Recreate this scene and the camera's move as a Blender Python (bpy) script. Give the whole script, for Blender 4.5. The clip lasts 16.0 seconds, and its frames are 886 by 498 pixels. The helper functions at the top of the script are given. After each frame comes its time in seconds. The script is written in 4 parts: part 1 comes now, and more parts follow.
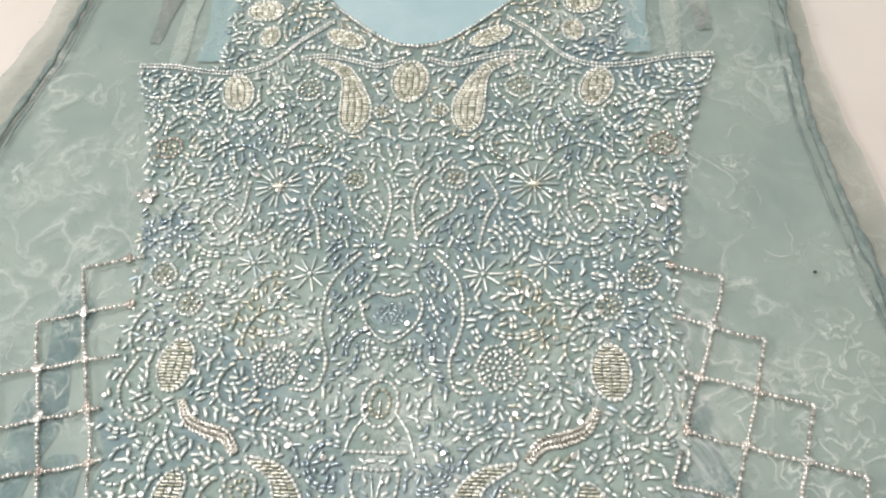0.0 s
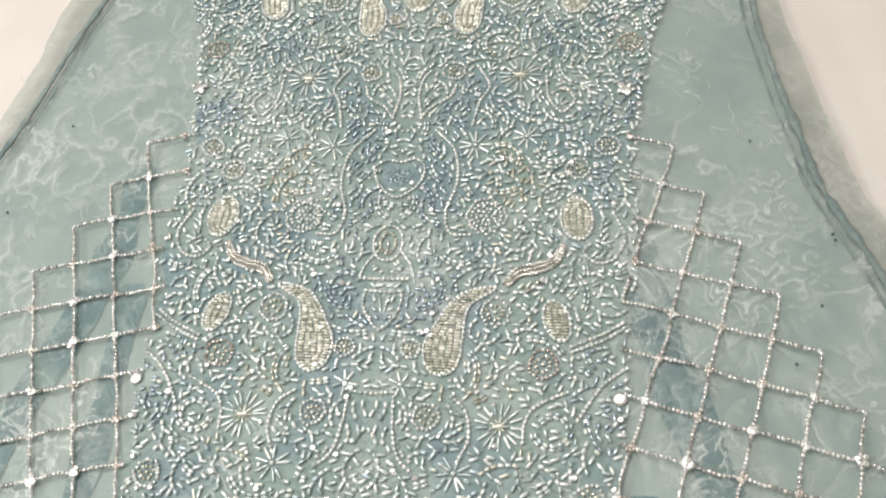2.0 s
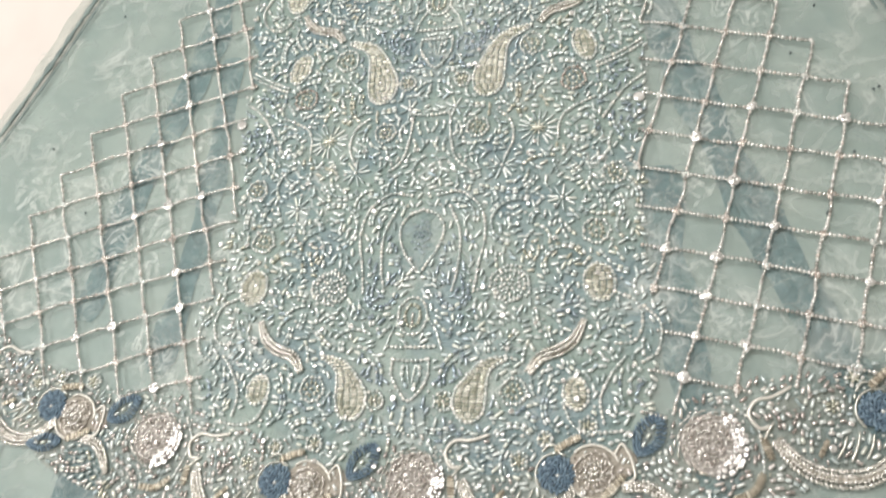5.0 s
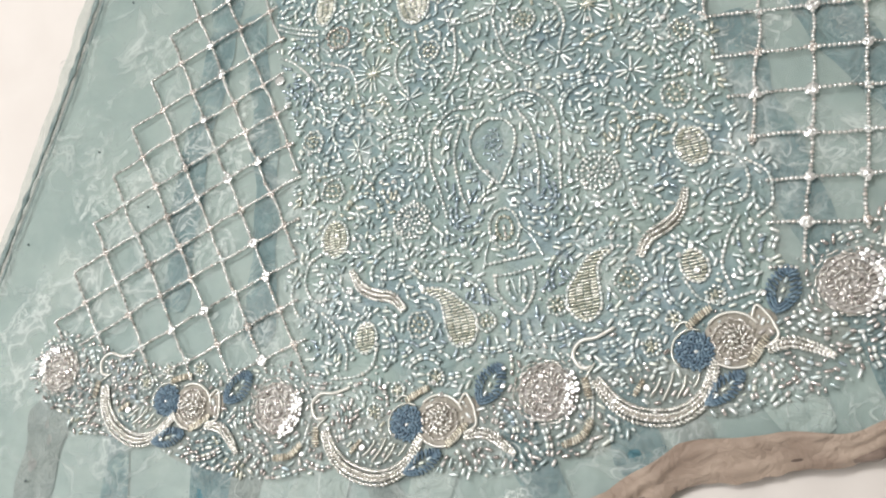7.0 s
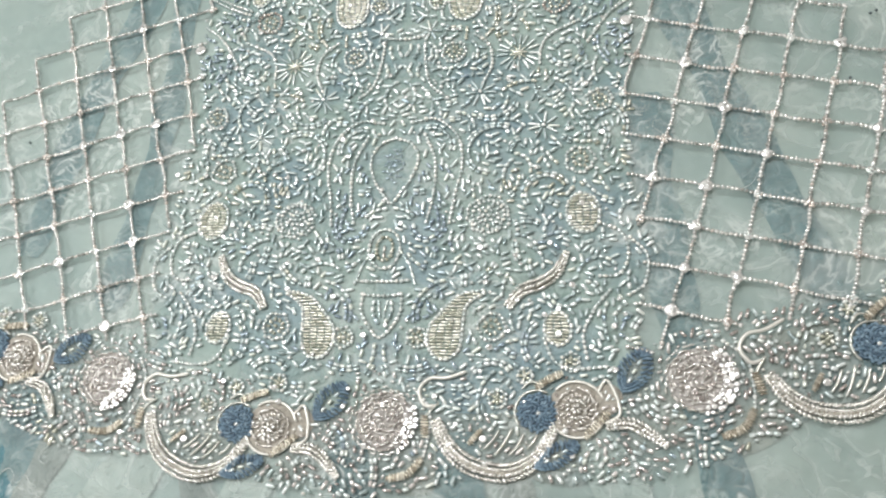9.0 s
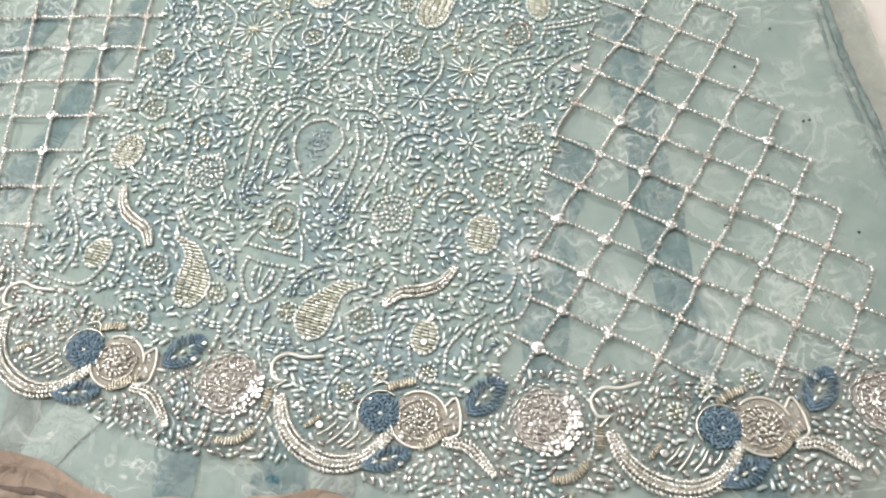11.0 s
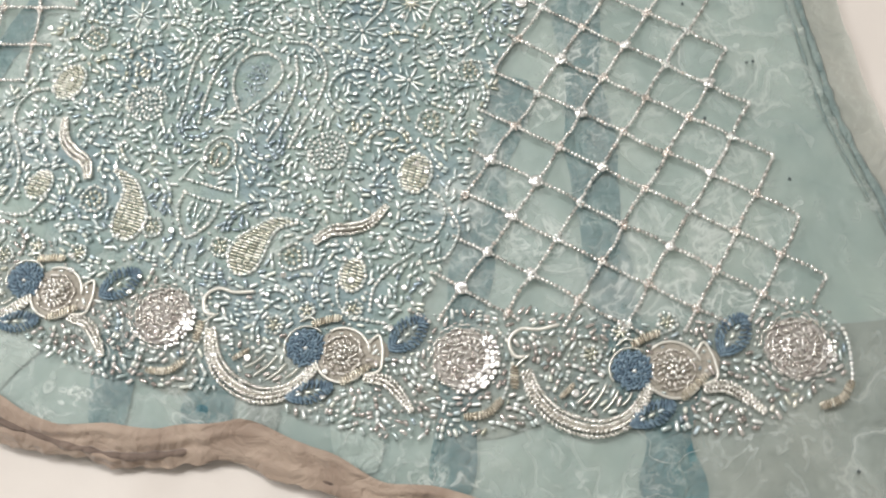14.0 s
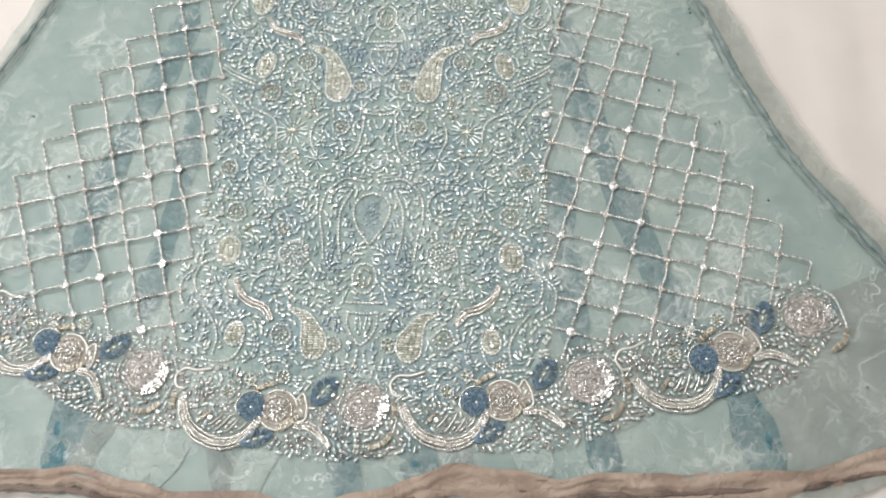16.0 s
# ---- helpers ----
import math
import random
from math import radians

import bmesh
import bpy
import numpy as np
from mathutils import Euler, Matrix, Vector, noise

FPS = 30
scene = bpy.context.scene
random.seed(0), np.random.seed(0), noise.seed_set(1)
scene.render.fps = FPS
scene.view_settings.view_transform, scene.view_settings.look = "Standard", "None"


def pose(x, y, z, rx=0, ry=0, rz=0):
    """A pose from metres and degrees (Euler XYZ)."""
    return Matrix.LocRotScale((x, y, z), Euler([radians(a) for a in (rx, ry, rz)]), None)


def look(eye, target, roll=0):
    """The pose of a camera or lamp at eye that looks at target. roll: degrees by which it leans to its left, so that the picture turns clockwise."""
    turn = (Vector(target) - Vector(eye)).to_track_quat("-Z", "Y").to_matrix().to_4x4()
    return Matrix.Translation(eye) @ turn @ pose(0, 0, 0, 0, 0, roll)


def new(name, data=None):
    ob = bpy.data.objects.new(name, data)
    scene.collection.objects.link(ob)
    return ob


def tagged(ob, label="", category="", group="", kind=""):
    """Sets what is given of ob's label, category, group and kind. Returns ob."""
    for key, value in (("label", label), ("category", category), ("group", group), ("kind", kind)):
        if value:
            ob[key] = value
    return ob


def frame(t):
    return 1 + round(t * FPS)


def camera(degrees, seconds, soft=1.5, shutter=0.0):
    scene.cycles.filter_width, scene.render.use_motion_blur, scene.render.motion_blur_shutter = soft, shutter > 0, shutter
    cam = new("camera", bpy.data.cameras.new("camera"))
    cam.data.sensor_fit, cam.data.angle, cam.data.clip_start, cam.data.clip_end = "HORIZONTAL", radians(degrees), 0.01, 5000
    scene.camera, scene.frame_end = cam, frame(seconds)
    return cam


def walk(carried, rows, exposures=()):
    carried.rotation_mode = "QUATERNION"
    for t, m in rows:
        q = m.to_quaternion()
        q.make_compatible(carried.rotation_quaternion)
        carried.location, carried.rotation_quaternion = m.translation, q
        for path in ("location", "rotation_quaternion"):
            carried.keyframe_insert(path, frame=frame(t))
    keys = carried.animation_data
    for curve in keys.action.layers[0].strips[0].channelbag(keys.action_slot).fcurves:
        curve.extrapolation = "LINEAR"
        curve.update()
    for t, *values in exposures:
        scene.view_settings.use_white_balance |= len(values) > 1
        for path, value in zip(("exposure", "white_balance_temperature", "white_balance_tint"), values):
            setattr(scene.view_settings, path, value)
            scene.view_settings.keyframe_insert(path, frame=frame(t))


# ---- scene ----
cam = camera(56.6, 16.0, soft=2.0, shutter=0.3)
PATH = [
    (0, (0.095, -0.201, 0.486), (-0.134, 0.756, -1.255), -11.6),
    (0.5, (0.105, -0.237, 0.498), (-0.155, 0.719, -1.24), -13.3),
    (1, (0.116, -0.271, 0.514), (-0.162, 0.689, -1.219), -13.7),
    (1.5, (0.131, -0.305, 0.54), (-0.178, 0.655, -1.187), -14.6),
    (2, (0.134, -0.334, 0.541), (-0.167, 0.591, -1.206), -14.9),
    (2.5, (0.137, -0.377, 0.546), (-0.171, 0.537, -1.206), -16.2),
    (3, (0.138, -0.418, 0.555), (-0.168, 0.504, -1.194), -16.5),
    (3.5, (0.14, -0.444, 0.559), (-0.177, 0.456, -1.199), -18.2),
    (4, (0.152, -0.476, 0.551), (-0.231, 0.347, -1.231), -24.0),
    (4.5, (0.163, -0.506, 0.57), (-0.271, 0.298, -1.21), -27.5),
    (5, (0.174, -0.53, 0.573), (-0.312, 0.232, -1.211), -31.5),
    (5.2, (0.175, -0.541, 0.572), (-0.344, 0.162, -1.227), -35.6),
    (7.3, (0.127, -0.54, 0.549), (-0.468, 0.102, -1.249), -54.5),
    (7.5, (0.126, -0.543, 0.548), (-0.458, 0.111, -1.25), -52.6),
    (8, (0.135, -0.547, 0.544), (-0.411, 0.129, -1.257), -44.7),
    (8.5, (0.15, -0.543, 0.536), (-0.308, 0.145, -1.285), -36.2),
    (9, (0.157, -0.546, 0.529), (-0.245, 0.163, -1.297), -28.4),
    (9.2, (0.164, -0.545, 0.526), (-0.197, 0.173, -1.306), -23.9),
    (11.3, (0.228, -0.568, 0.507), (-0.129, 0.257, -1.28), -6.3),
    (11.5, (0.239, -0.564, 0.512), (-0.114, 0.256, -1.277), -5.0),
    (12, (0.275, -0.553, 0.513), (-0.051, 0.224, -1.301), 2.4),
    (12.5, (0.286, -0.544, 0.519), (-0.036, 0.222, -1.3), 6.5),
    (13, (0.281, -0.546, 0.527), (-0.076, 0.195, -1.296), 2.4),
    (13.5, (0.286, -0.542, 0.513), (-0.077, 0.119, -1.34), -5.5),
    (14, (0.268, -0.535, 0.518), (-0.072, 0.085, -1.353), -11.7),
    (14.5, (0.248, -0.546, 0.625), (-0.116, -0.003, -1.265), -29.4),
    (15, (0.174, -0.534, 0.633), (-0.023, 0.068, -1.264), -17.6),
    (15.5, (0.139, -0.557, 0.686), (0.013, 0.091, -1.202), -9.4),
    (16, (0.13, -0.58, 0.744), (-0.016, 0.105, -1.129), -9.9),
]
walk(cam, [(t, look(eye, target, roll)) for t, eye, target, roll in PATH], [(0.0, -0.10, 6500, 11), (3.5, -0.08, 6500, 11), (5.2, -0.03, 6550, 11), (7.3, -0.08, 6250, 10), (9.2, 0.0, 6200, 9), (11.3, 0.07, 6400, 10), (12.5, 0.05, 6400, 10), (13.5, 0.0, 6400, 10), (16.0, -0.07, 6250, 11)])

# ---- light ----
world = bpy.data.worlds.new("world")
scene.world = world
world.use_nodes = True
world.node_tree.nodes["Background"].inputs[0].default_value = (1, 0.93, 0.85, 1)
world.node_tree.nodes["Background"].inputs[1].default_value = 0.42


def area_lamp(name, eye, target, size, size_y, watts, colour):
    data = bpy.data.lights.new(name, "AREA")
    data.shape, data.size, data.size_y, data.energy, data.color = "RECTANGLE", size, size_y, watts, colour
    ob = new(name, data)
    ob.matrix_world = look(eye, target)
    return ob


area_lamp("ceiling_light", (-0.24, 0.24, 1.95), (-0.08, -0.18, 0), 0.80, 0.40, 26, (0.98, 0.95, 0.905))
area_lamp("room_light", (-1.35, -0.35, 1.6), (-0.15, -0.3, 0), 1.0, 0.6, 21, (0.985, 0.955, 0.925))


# ---- materials ----
def nodes(name):
    m = bpy.data.materials.new(name)
    m.use_nodes = True
    return m, m.node_tree.nodes, m.node_tree.links, m.node_tree.nodes["Principled BSDF"]


def ramp(n, stops):
    r = n.new("ShaderNodeValToRGB")
    e = r.color_ramp.elements
    while len(e) < len(stops):
        e.new(0.5)
    for k, (p, c) in zip(e, stops):
        k.position, k.color = p, (*c, 1)
    return r


def noise_tex(n, l, scale, detail=4, distortion=0.0):
    co = n.new("ShaderNodeTexCoord")
    t = n.new("ShaderNodeTexNoise")
    t.inputs["Scale"].default_value, t.inputs["Detail"].default_value = scale, detail
    t.inputs["Distortion"].default_value = distortion
    l.new(co.outputs["Object"], t.inputs["Vector"])
    return t


def bump(n, l, b, sources):
    last = None
    for out, strength, dist in sources:
        k = n.new("ShaderNodeBump")
        k.inputs["Strength"].default_value, k.inputs["Distance"].default_value = strength, dist
        l.new(out, k.inputs["Height"])
        if last:
            l.new(last.outputs["Normal"], k.inputs["Normal"])
        last = k
    l.new(last.outputs["Normal"], b.inputs["Normal"])


def bead_material(name, stops, metallic, rough, per_island=True):
    m, n, l, b = nodes(name)
    src = n.new("ShaderNodeNewGeometry").outputs["Random Per Island"] if per_island else n.new("ShaderNodeObjectInfo").outputs["Random"]
    r = ramp(n, stops)
    l.new(src, r.inputs["Fac"])
    l.new(r.outputs["Color"], b.inputs["Base Color"])
    mr = n.new("ShaderNodeMapRange")
    mr.inputs["To Min"].default_value, mr.inputs["To Max"].default_value = rough * 0.6, rough * 1.7
    l.new(src, mr.inputs["Value"])
    l.new(mr.outputs["Result"], b.inputs["Roughness"])
    b.inputs["Metallic"].default_value = metallic
    t = noise_tex(n, l, 900, 2)
    bump(n, l, b, [(t.outputs["Fac"], 0.25, 0.0004)])
    return m


SILVER_STOPS = [(0.0, (0.42, 0.52, 0.53)), (0.22, (0.63, 0.73, 0.73)), (0.45, (0.81, 0.90, 0.89)), (0.75, (0.95, 0.99, 0.985)), (0.92, (0.84, 0.88, 0.80)), (1.0, (0.62, 0.75, 0.83))]
SILVER = bead_material("silver_lined_glass", SILVER_STOPS, 0.48, 0.22)
PEARL_STOPS = [(0, (0.55, 0.63, 0.62)), (0.35, (0.80, 0.86, 0.845)), (0.7, (0.97, 0.985, 0.97)), (1, (0.90, 0.89, 0.83))]
PEARL = bead_material("bright_round_bead", PEARL_STOPS, 0.45, 0.17)
GOLD_STOPS = [(0, (0.50, 0.52, 0.43)), (0.45, (0.76, 0.77, 0.66)), (1, (0.95, 0.95, 0.88))]
GOLD = bead_material("pale_gold_coil", GOLD_STOPS, 0.55, 0.17)
ROSE_STOPS = [(0, (0.46, 0.42, 0.40)), (0.5, (0.70, 0.66, 0.64)), (1, (0.95, 0.92, 0.90))]
ROSE = bead_material("rose_silver", ROSE_STOPS, 0.75, 0.2)
PEARL_CORD = bead_material("pearly_cord", [(0, (0.66, 0.65, 0.59)), (1, (0.84, 0.83, 0.78))], 0.35, 0.25)
CORD = bead_material("silver_cord", [(0, (0.60, 0.62, 0.57)), (1, (0.78, 0.79, 0.73))], 0.6, 0.2)
STRAND = bead_material("rose_silver_chain", [(0, (0.42, 0.42, 0.40)), (0.3, (0.70, 0.70, 0.67)), (0.6, (0.97, 0.97, 0.95)), (0.85, (0.92, 0.92, 0.90)), (1, (0.70, 0.62, 0.57))], 0.6, 0.17)
CHAMPAGNE_STOPS = [(0, (0.50, 0.50, 0.46)), (0.4, (0.76, 0.76, 0.71)), (0.75, (0.97, 0.97, 0.94)), (1, (0.86, 0.84, 0.79))]
COPPER = bead_material("copper_pink_bead", [(0, (0.55, 0.47, 0.42)), (0.5, (0.72, 0.66, 0.61)), (1, (0.86, 0.84, 0.81))], 0.7, 0.2)
BLUE_BEAD = bead_material("pale_blue_bead", [(0, (0.36, 0.46, 0.54)), (1, (0.62, 0.72, 0.78))], 0.6, 0.16)
BLUE = bead_material("dusty_blue_thread", [(0, (0.07, 0.115, 0.165)), (0.5, (0.125, 0.20, 0.265)), (1, (0.23, 0.32, 0.395))], 0.0, 0.6)
SEQUIN = bead_material("silver_sequin", [(0, (0.82, 0.85, 0.85)), (1, (0.94, 0.94, 0.92))], 0.75, 0.22)


def cloth(name, stops, rough, scale, clear=0.0, crease=0.5, sheen=0.3, streak=1.0):
    m, n, l, b = nodes(name)
    t = noise_tex(n, l, scale, 5, 0.6)
    r = ramp(n, stops)
    l.new(t.outputs["Fac"], r.inputs["Fac"])
    l.new(r.outputs["Color"], b.inputs["Base Color"])
    b.inputs["Roughness"].default_value = rough
    b.inputs["Sheen Weight"].default_value = sheen
    weave = noise_tex(n, l, 1500, 1)
    fold = noise_tex(n, l, scale * 1.6, 6, 0.5)
    ridge = n.new("ShaderNodeMath")
    ridge.operation = "SUBTRACT"
    ridge.inputs[1].default_value = 0.5
    l.new(fold.outputs["Fac"], ridge.inputs[0])
    absn = n.new("ShaderNodeMath")
    absn.operation = "ABSOLUTE"
    l.new(ridge.outputs[0], absn.inputs[0])
    bump(n, l, b, [(absn.outputs[0], crease, 0.012), (weave.outputs["Fac"], 0.15, 0.0006)])
    if clear:
        # crease highlights painted in: whiter, more opaque lines along creases, in patches
        patch = noise_tex(n, l, scale * 0.5, 3, 0.4)
        line = ramp(n, [(0.0, (0.7, 0.7, 0.7)), (0.02, (0.3, 0.3, 0.3)), (0.10, (0, 0, 0))])
        l.new(absn.outputs[0], line.inputs["Fac"])
        area = ramp(n, [(0.44, (0, 0, 0)), (0.64, (1, 1, 1))])
        l.new(patch.outputs["Fac"], area.inputs["Fac"])
        coarse = n.new("ShaderNodeMath")
        coarse.operation = "MULTIPLY"
        l.new(line.outputs["Color"], coarse.inputs[0])
        l.new(area.outputs["Color"], coarse.inputs[1])
        fine = noise_tex(n, l, scale * 3.6, 3, 1.1)
        off = n.new("ShaderNodeMath")
        off.operation = "SUBTRACT"
        off.inputs[1].default_value = 0.5
        l.new(fine.outputs["Fac"], off.inputs[0])
        away = n.new("ShaderNodeMath")
        away.operation = "ABSOLUTE"
        l.new(off.outputs[0], away.inputs[0])
        hair = ramp(n, [(0.0, (0.8, 0.8, 0.8)), (0.025, (0.28, 0.28, 0.28)), (0.08, (0, 0, 0))])
        l.new(away.outputs[0], hair.inputs["Fac"])
        spot = noise_tex(n, l, scale * 0.75, 3, 0.8)
        where = ramp(n, [(0.50, (0, 0, 0)), (0.66, (1, 1, 1))])
        l.new(spot.outputs["Fac"], where.inputs["Fac"])
        thin = n.new("ShaderNodeMath")
        thin.operation = "MULTIPLY"
        l.new(hair.outputs["Color"], thin.inputs[0])
        l.new(where.outputs["Color"], thin.inputs[1])
        dense = n.new("ShaderNodeMath")
        dense.operation = "MAXIMUM"
        l.new(coarse.outputs[0], dense.inputs[0])
        l.new(thin.outputs[0], dense.inputs[1])
        much = n.new("ShaderNodeMath")
        much.operation = "MULTIPLY"
        much.inputs[1].default_value = streak
        l.new(dense.outputs[0], much.inputs[0])
        dense = much
        pale = n.new("ShaderNodeMixRGB")
        pale.inputs[2].default_value = (0.82, 0.87, 0.84, 1)
        l.new(dense.outputs[0], pale.inputs[0])
        l.new(r.outputs["Color"], pale.inputs[1])
        l.new(pale.outputs["Color"], b.inputs["Base Color"])
        gap = n.new("ShaderNodeMapRange")
        gap.inputs["To Min"].default_value, gap.inputs["To Max"].default_value = clear, clear * 0.35
        l.new(dense.outputs[0], gap.inputs["Value"])
        tr = n.new("ShaderNodeBsdfTransparent")
        tr.inputs[0].default_value = (0.93, 0.97, 0.96, 1)
        mix = n.new("ShaderNodeMixShader")
        l.new(gap.outputs["Result"], mix.inputs[0])
        l.new(b.outputs[0], mix.inputs[1])
        l.new(tr.outputs[0], mix.inputs[2])
        l.new(mix.outputs[0], n["Material Output"].inputs["Surface"])
    return m


SHEET = cloth("white_cotton", [(0.3, (0.68, 0.635, 0.595)), (0.7, (0.73, 0.69, 0.65))], 0.85, 9, 0, 0.10, 0.1)
LINING = cloth("aqua_satin", [(0.30, (0.29, 0.37, 0.355)), (0.52, (0.38, 0.45, 0.425)), (0.75, (0.49, 0.545, 0.505))], 0.45, 12, 0, 0.35)
ORGANZA = cloth("aqua_organza", [(0.30, (0.33, 0.42, 0.41)), (0.55, (0.43, 0.505, 0.48)), (0.78, (0.56, 0.62, 0.58))], 0.36, 15, 0.70, 0.7, 0.4)
SELVEDGE = cloth("sheer_raw_organza", [(0.3, (0.35, 0.39, 0.355)), (0.7, (0.49, 0.51, 0.465))], 0.45, 22, 0.36, 0.6, 0.3, 0.35)
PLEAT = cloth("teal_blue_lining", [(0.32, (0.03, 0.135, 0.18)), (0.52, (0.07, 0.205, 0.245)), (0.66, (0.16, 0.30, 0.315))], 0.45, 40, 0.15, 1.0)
NET = cloth("teal_net", [(0.33, (0.145, 0.245, 0.325)), (0.44, (0.20, 0.305, 0.33)), (0.55, (0.235, 0.335, 0.30)), (0.70, (0.37, 0.455, 0.425))], 0.40, 15, 0, 1.0)
BORDER_NET = cloth("grey_green_net", [(0.33, (0.20, 0.27, 0.29)), (0.48, (0.28, 0.315, 0.29)), (0.60, (0.36, 0.36, 0.32)), (0.72, (0.44, 0.46, 0.42))], 0.45, 22, 0, 0.9)
SEAM = cloth("teal_seam", [(0.3, (0.12, 0.18, 0.18)), (0.7, (0.26, 0.33, 0.315))], 0.6, 60, 0, 0.5)
NECK = cloth("pale_blue_lining", [(0.3, (0.33, 0.50, 0.56)), (0.7, (0.43, 0.58, 0.62))], 0.5, 14, 0, 0.3)
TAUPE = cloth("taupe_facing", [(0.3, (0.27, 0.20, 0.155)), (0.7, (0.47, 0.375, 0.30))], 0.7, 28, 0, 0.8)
SHADED_TAUPE = cloth("shaded_taupe_facing", [(0.3, (0.10, 0.07, 0.055)), (0.7, (0.24, 0.18, 0.145))], 0.7, 28, 0, 0.8)
TAN = cloth("taupe_felt", [(0.3, (0.30, 0.28, 0.235)), (0.7, (0.45, 0.42, 0.365))], 0.7, 60, 0, 0.6)
ROSE_PAD = cloth("rose_grey_felt", [(0.3, (0.38, 0.36, 0.34)), (0.7, (0.54, 0.515, 0.49))], 0.7, 60, 0, 0.6)
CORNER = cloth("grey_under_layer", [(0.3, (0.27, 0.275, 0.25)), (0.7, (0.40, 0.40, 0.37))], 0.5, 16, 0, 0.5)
# darker and paler organza: at the hem, fold shade and light as colour
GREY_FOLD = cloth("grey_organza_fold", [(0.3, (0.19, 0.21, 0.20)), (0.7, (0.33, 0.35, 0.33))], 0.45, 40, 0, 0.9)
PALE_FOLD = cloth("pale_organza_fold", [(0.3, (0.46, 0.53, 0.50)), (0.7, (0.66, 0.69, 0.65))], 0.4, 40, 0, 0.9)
WISP = cloth("white_thread_and_glint", [(0.3, (0.75, 0.80, 0.78)), (0.7, (0.85, 0.88, 0.86))], 0.5, 60, 0.3, 0.2)
SPECK = cloth("dark_thread", [(0.3, (0.03, 0.05, 0.06)), (0.7, (0.05, 0.07, 0.08))], 0.7, 60, 0, 0.2)
WALL = cloth("cream_paint", [(0.3, (0.62, 0.60, 0.57)), (0.7, (0.66, 0.64, 0.61))], 0.9, 3, 0, 0.05, 0)


# ---- mesh helpers ----
def link(name, me, material, parent=None, label=""):
    me.materials.append(material)
    ob = new(name, me)
    ob.parent = parent
    if label:
        ob["label"] = label
    return ob


def quads(name, verts, faces, smooth=True):
    verts, faces = np.asarray(verts, np.float32), np.asarray(faces, np.int32)
    me = bpy.data.meshes.new(name)
    me.vertices.add(len(verts))
    me.vertices.foreach_set("co", verts.ravel())
    me.loops.add(faces.size)
    me.loops.foreach_set("vertex_index", faces.ravel())
    me.polygons.add(len(faces))
    me.polygons.foreach_set("loop_start", np.arange(0, faces.size, 4, dtype=np.int32))
    me.update(calc_edges=True)
    if smooth:
        me.polygons.foreach_set("use_smooth", np.ones(len(faces), bool))
    me.validate()
    return me


def template(n, profile):
    """A turned form along x: (place along it, radius) from end to end, in quads."""
    v, f = [], []
    for x, r in profile:
        v += [(x, r * math.cos(a), r * math.sin(a)) for a in (2 * math.pi * k / n for k in range(n))]
    for j in range(len(profile) - 1):
        f += [(j * n + k, j * n + (k + 1) % n, (j + 1) * n + (k + 1) % n, (j + 1) * n + k) for k in range(n)]
    e = (len(profile) - 1) * n
    for k in range(1, n - 2, 2):
        f += [(0, k + 2, k + 1, k), (e, e + k, e + k + 1, e + k + 2)]
    return np.array(v), np.array(f)


TUBE = template(6, [(-0.5, 0.42), (-0.36, 0.94), (0.36, 0.94), (0.5, 0.42)])
BALL = template(8, [(-0.5, 0.45), (-0.26, 0.92), (0.26, 0.92), (0.5, 0.45)])
DISC = template(10, [(-0.5, 0.3), (-0.45, 1.0), (0.1, 1.0), (0.5, 0.6), (0.15, 0.2)])


def surf(x, y):
    """The height of the garment's face."""
    a = 0.0016 * math.sin(9 * x + 4 * y) * math.cos(11 * y - 5 * x)
    return -0.0008 + a


class Beads:
    """A run of beads: middle, way along, length, radius."""

    def __init__(self):
        self.rows = []

    def add(self, x, y, ang, length, r, lift=0.0, tip=0.0):
        c = math.cos(tip)
        self.rows.append((x, y, surf(x, y) + r * 0.52 + lift, math.cos(ang) * c, math.sin(ang) * c, math.sin(tip), length, r))
        return self

    def mesh(self, name, form=TUBE):
        smooth = form is DISC
        a, (v, f) = np.array(self.rows), form
        d = a[:, 3:6]
        side = np.cross(d, (0, 0, 1.0))
        size = np.linalg.norm(side, axis=1, keepdims=True)
        side = np.where(size > 1e-3, side / np.maximum(size, 1e-3), np.array([[1.0, 0, 0]]))
        up = np.cross(side, d)
        roll = np.random.default_rng(len(a)).uniform(-0.5, 0.5, (len(a), 1)) if len(a) > 1 and form is TUBE else np.zeros((len(a), 1))
        side, up = side * np.cos(roll) + up * np.sin(roll), up * np.cos(roll) - side * np.sin(roll)
        L, r = a[:, 6, None, None], a[:, 7, None, None]
        p = a[:, None, :3] + d[:, None] * L * v[None, :, :1] + side[:, None] * r * v[None, :, 1:2] + up[:, None] * r * v[None, :, 2:3]
        faces = f[None] + (np.arange(len(a)) * len(v))[:, None, None]
        return quads(name, p.reshape(-1, 3), faces.reshape(-1, 4), smooth)


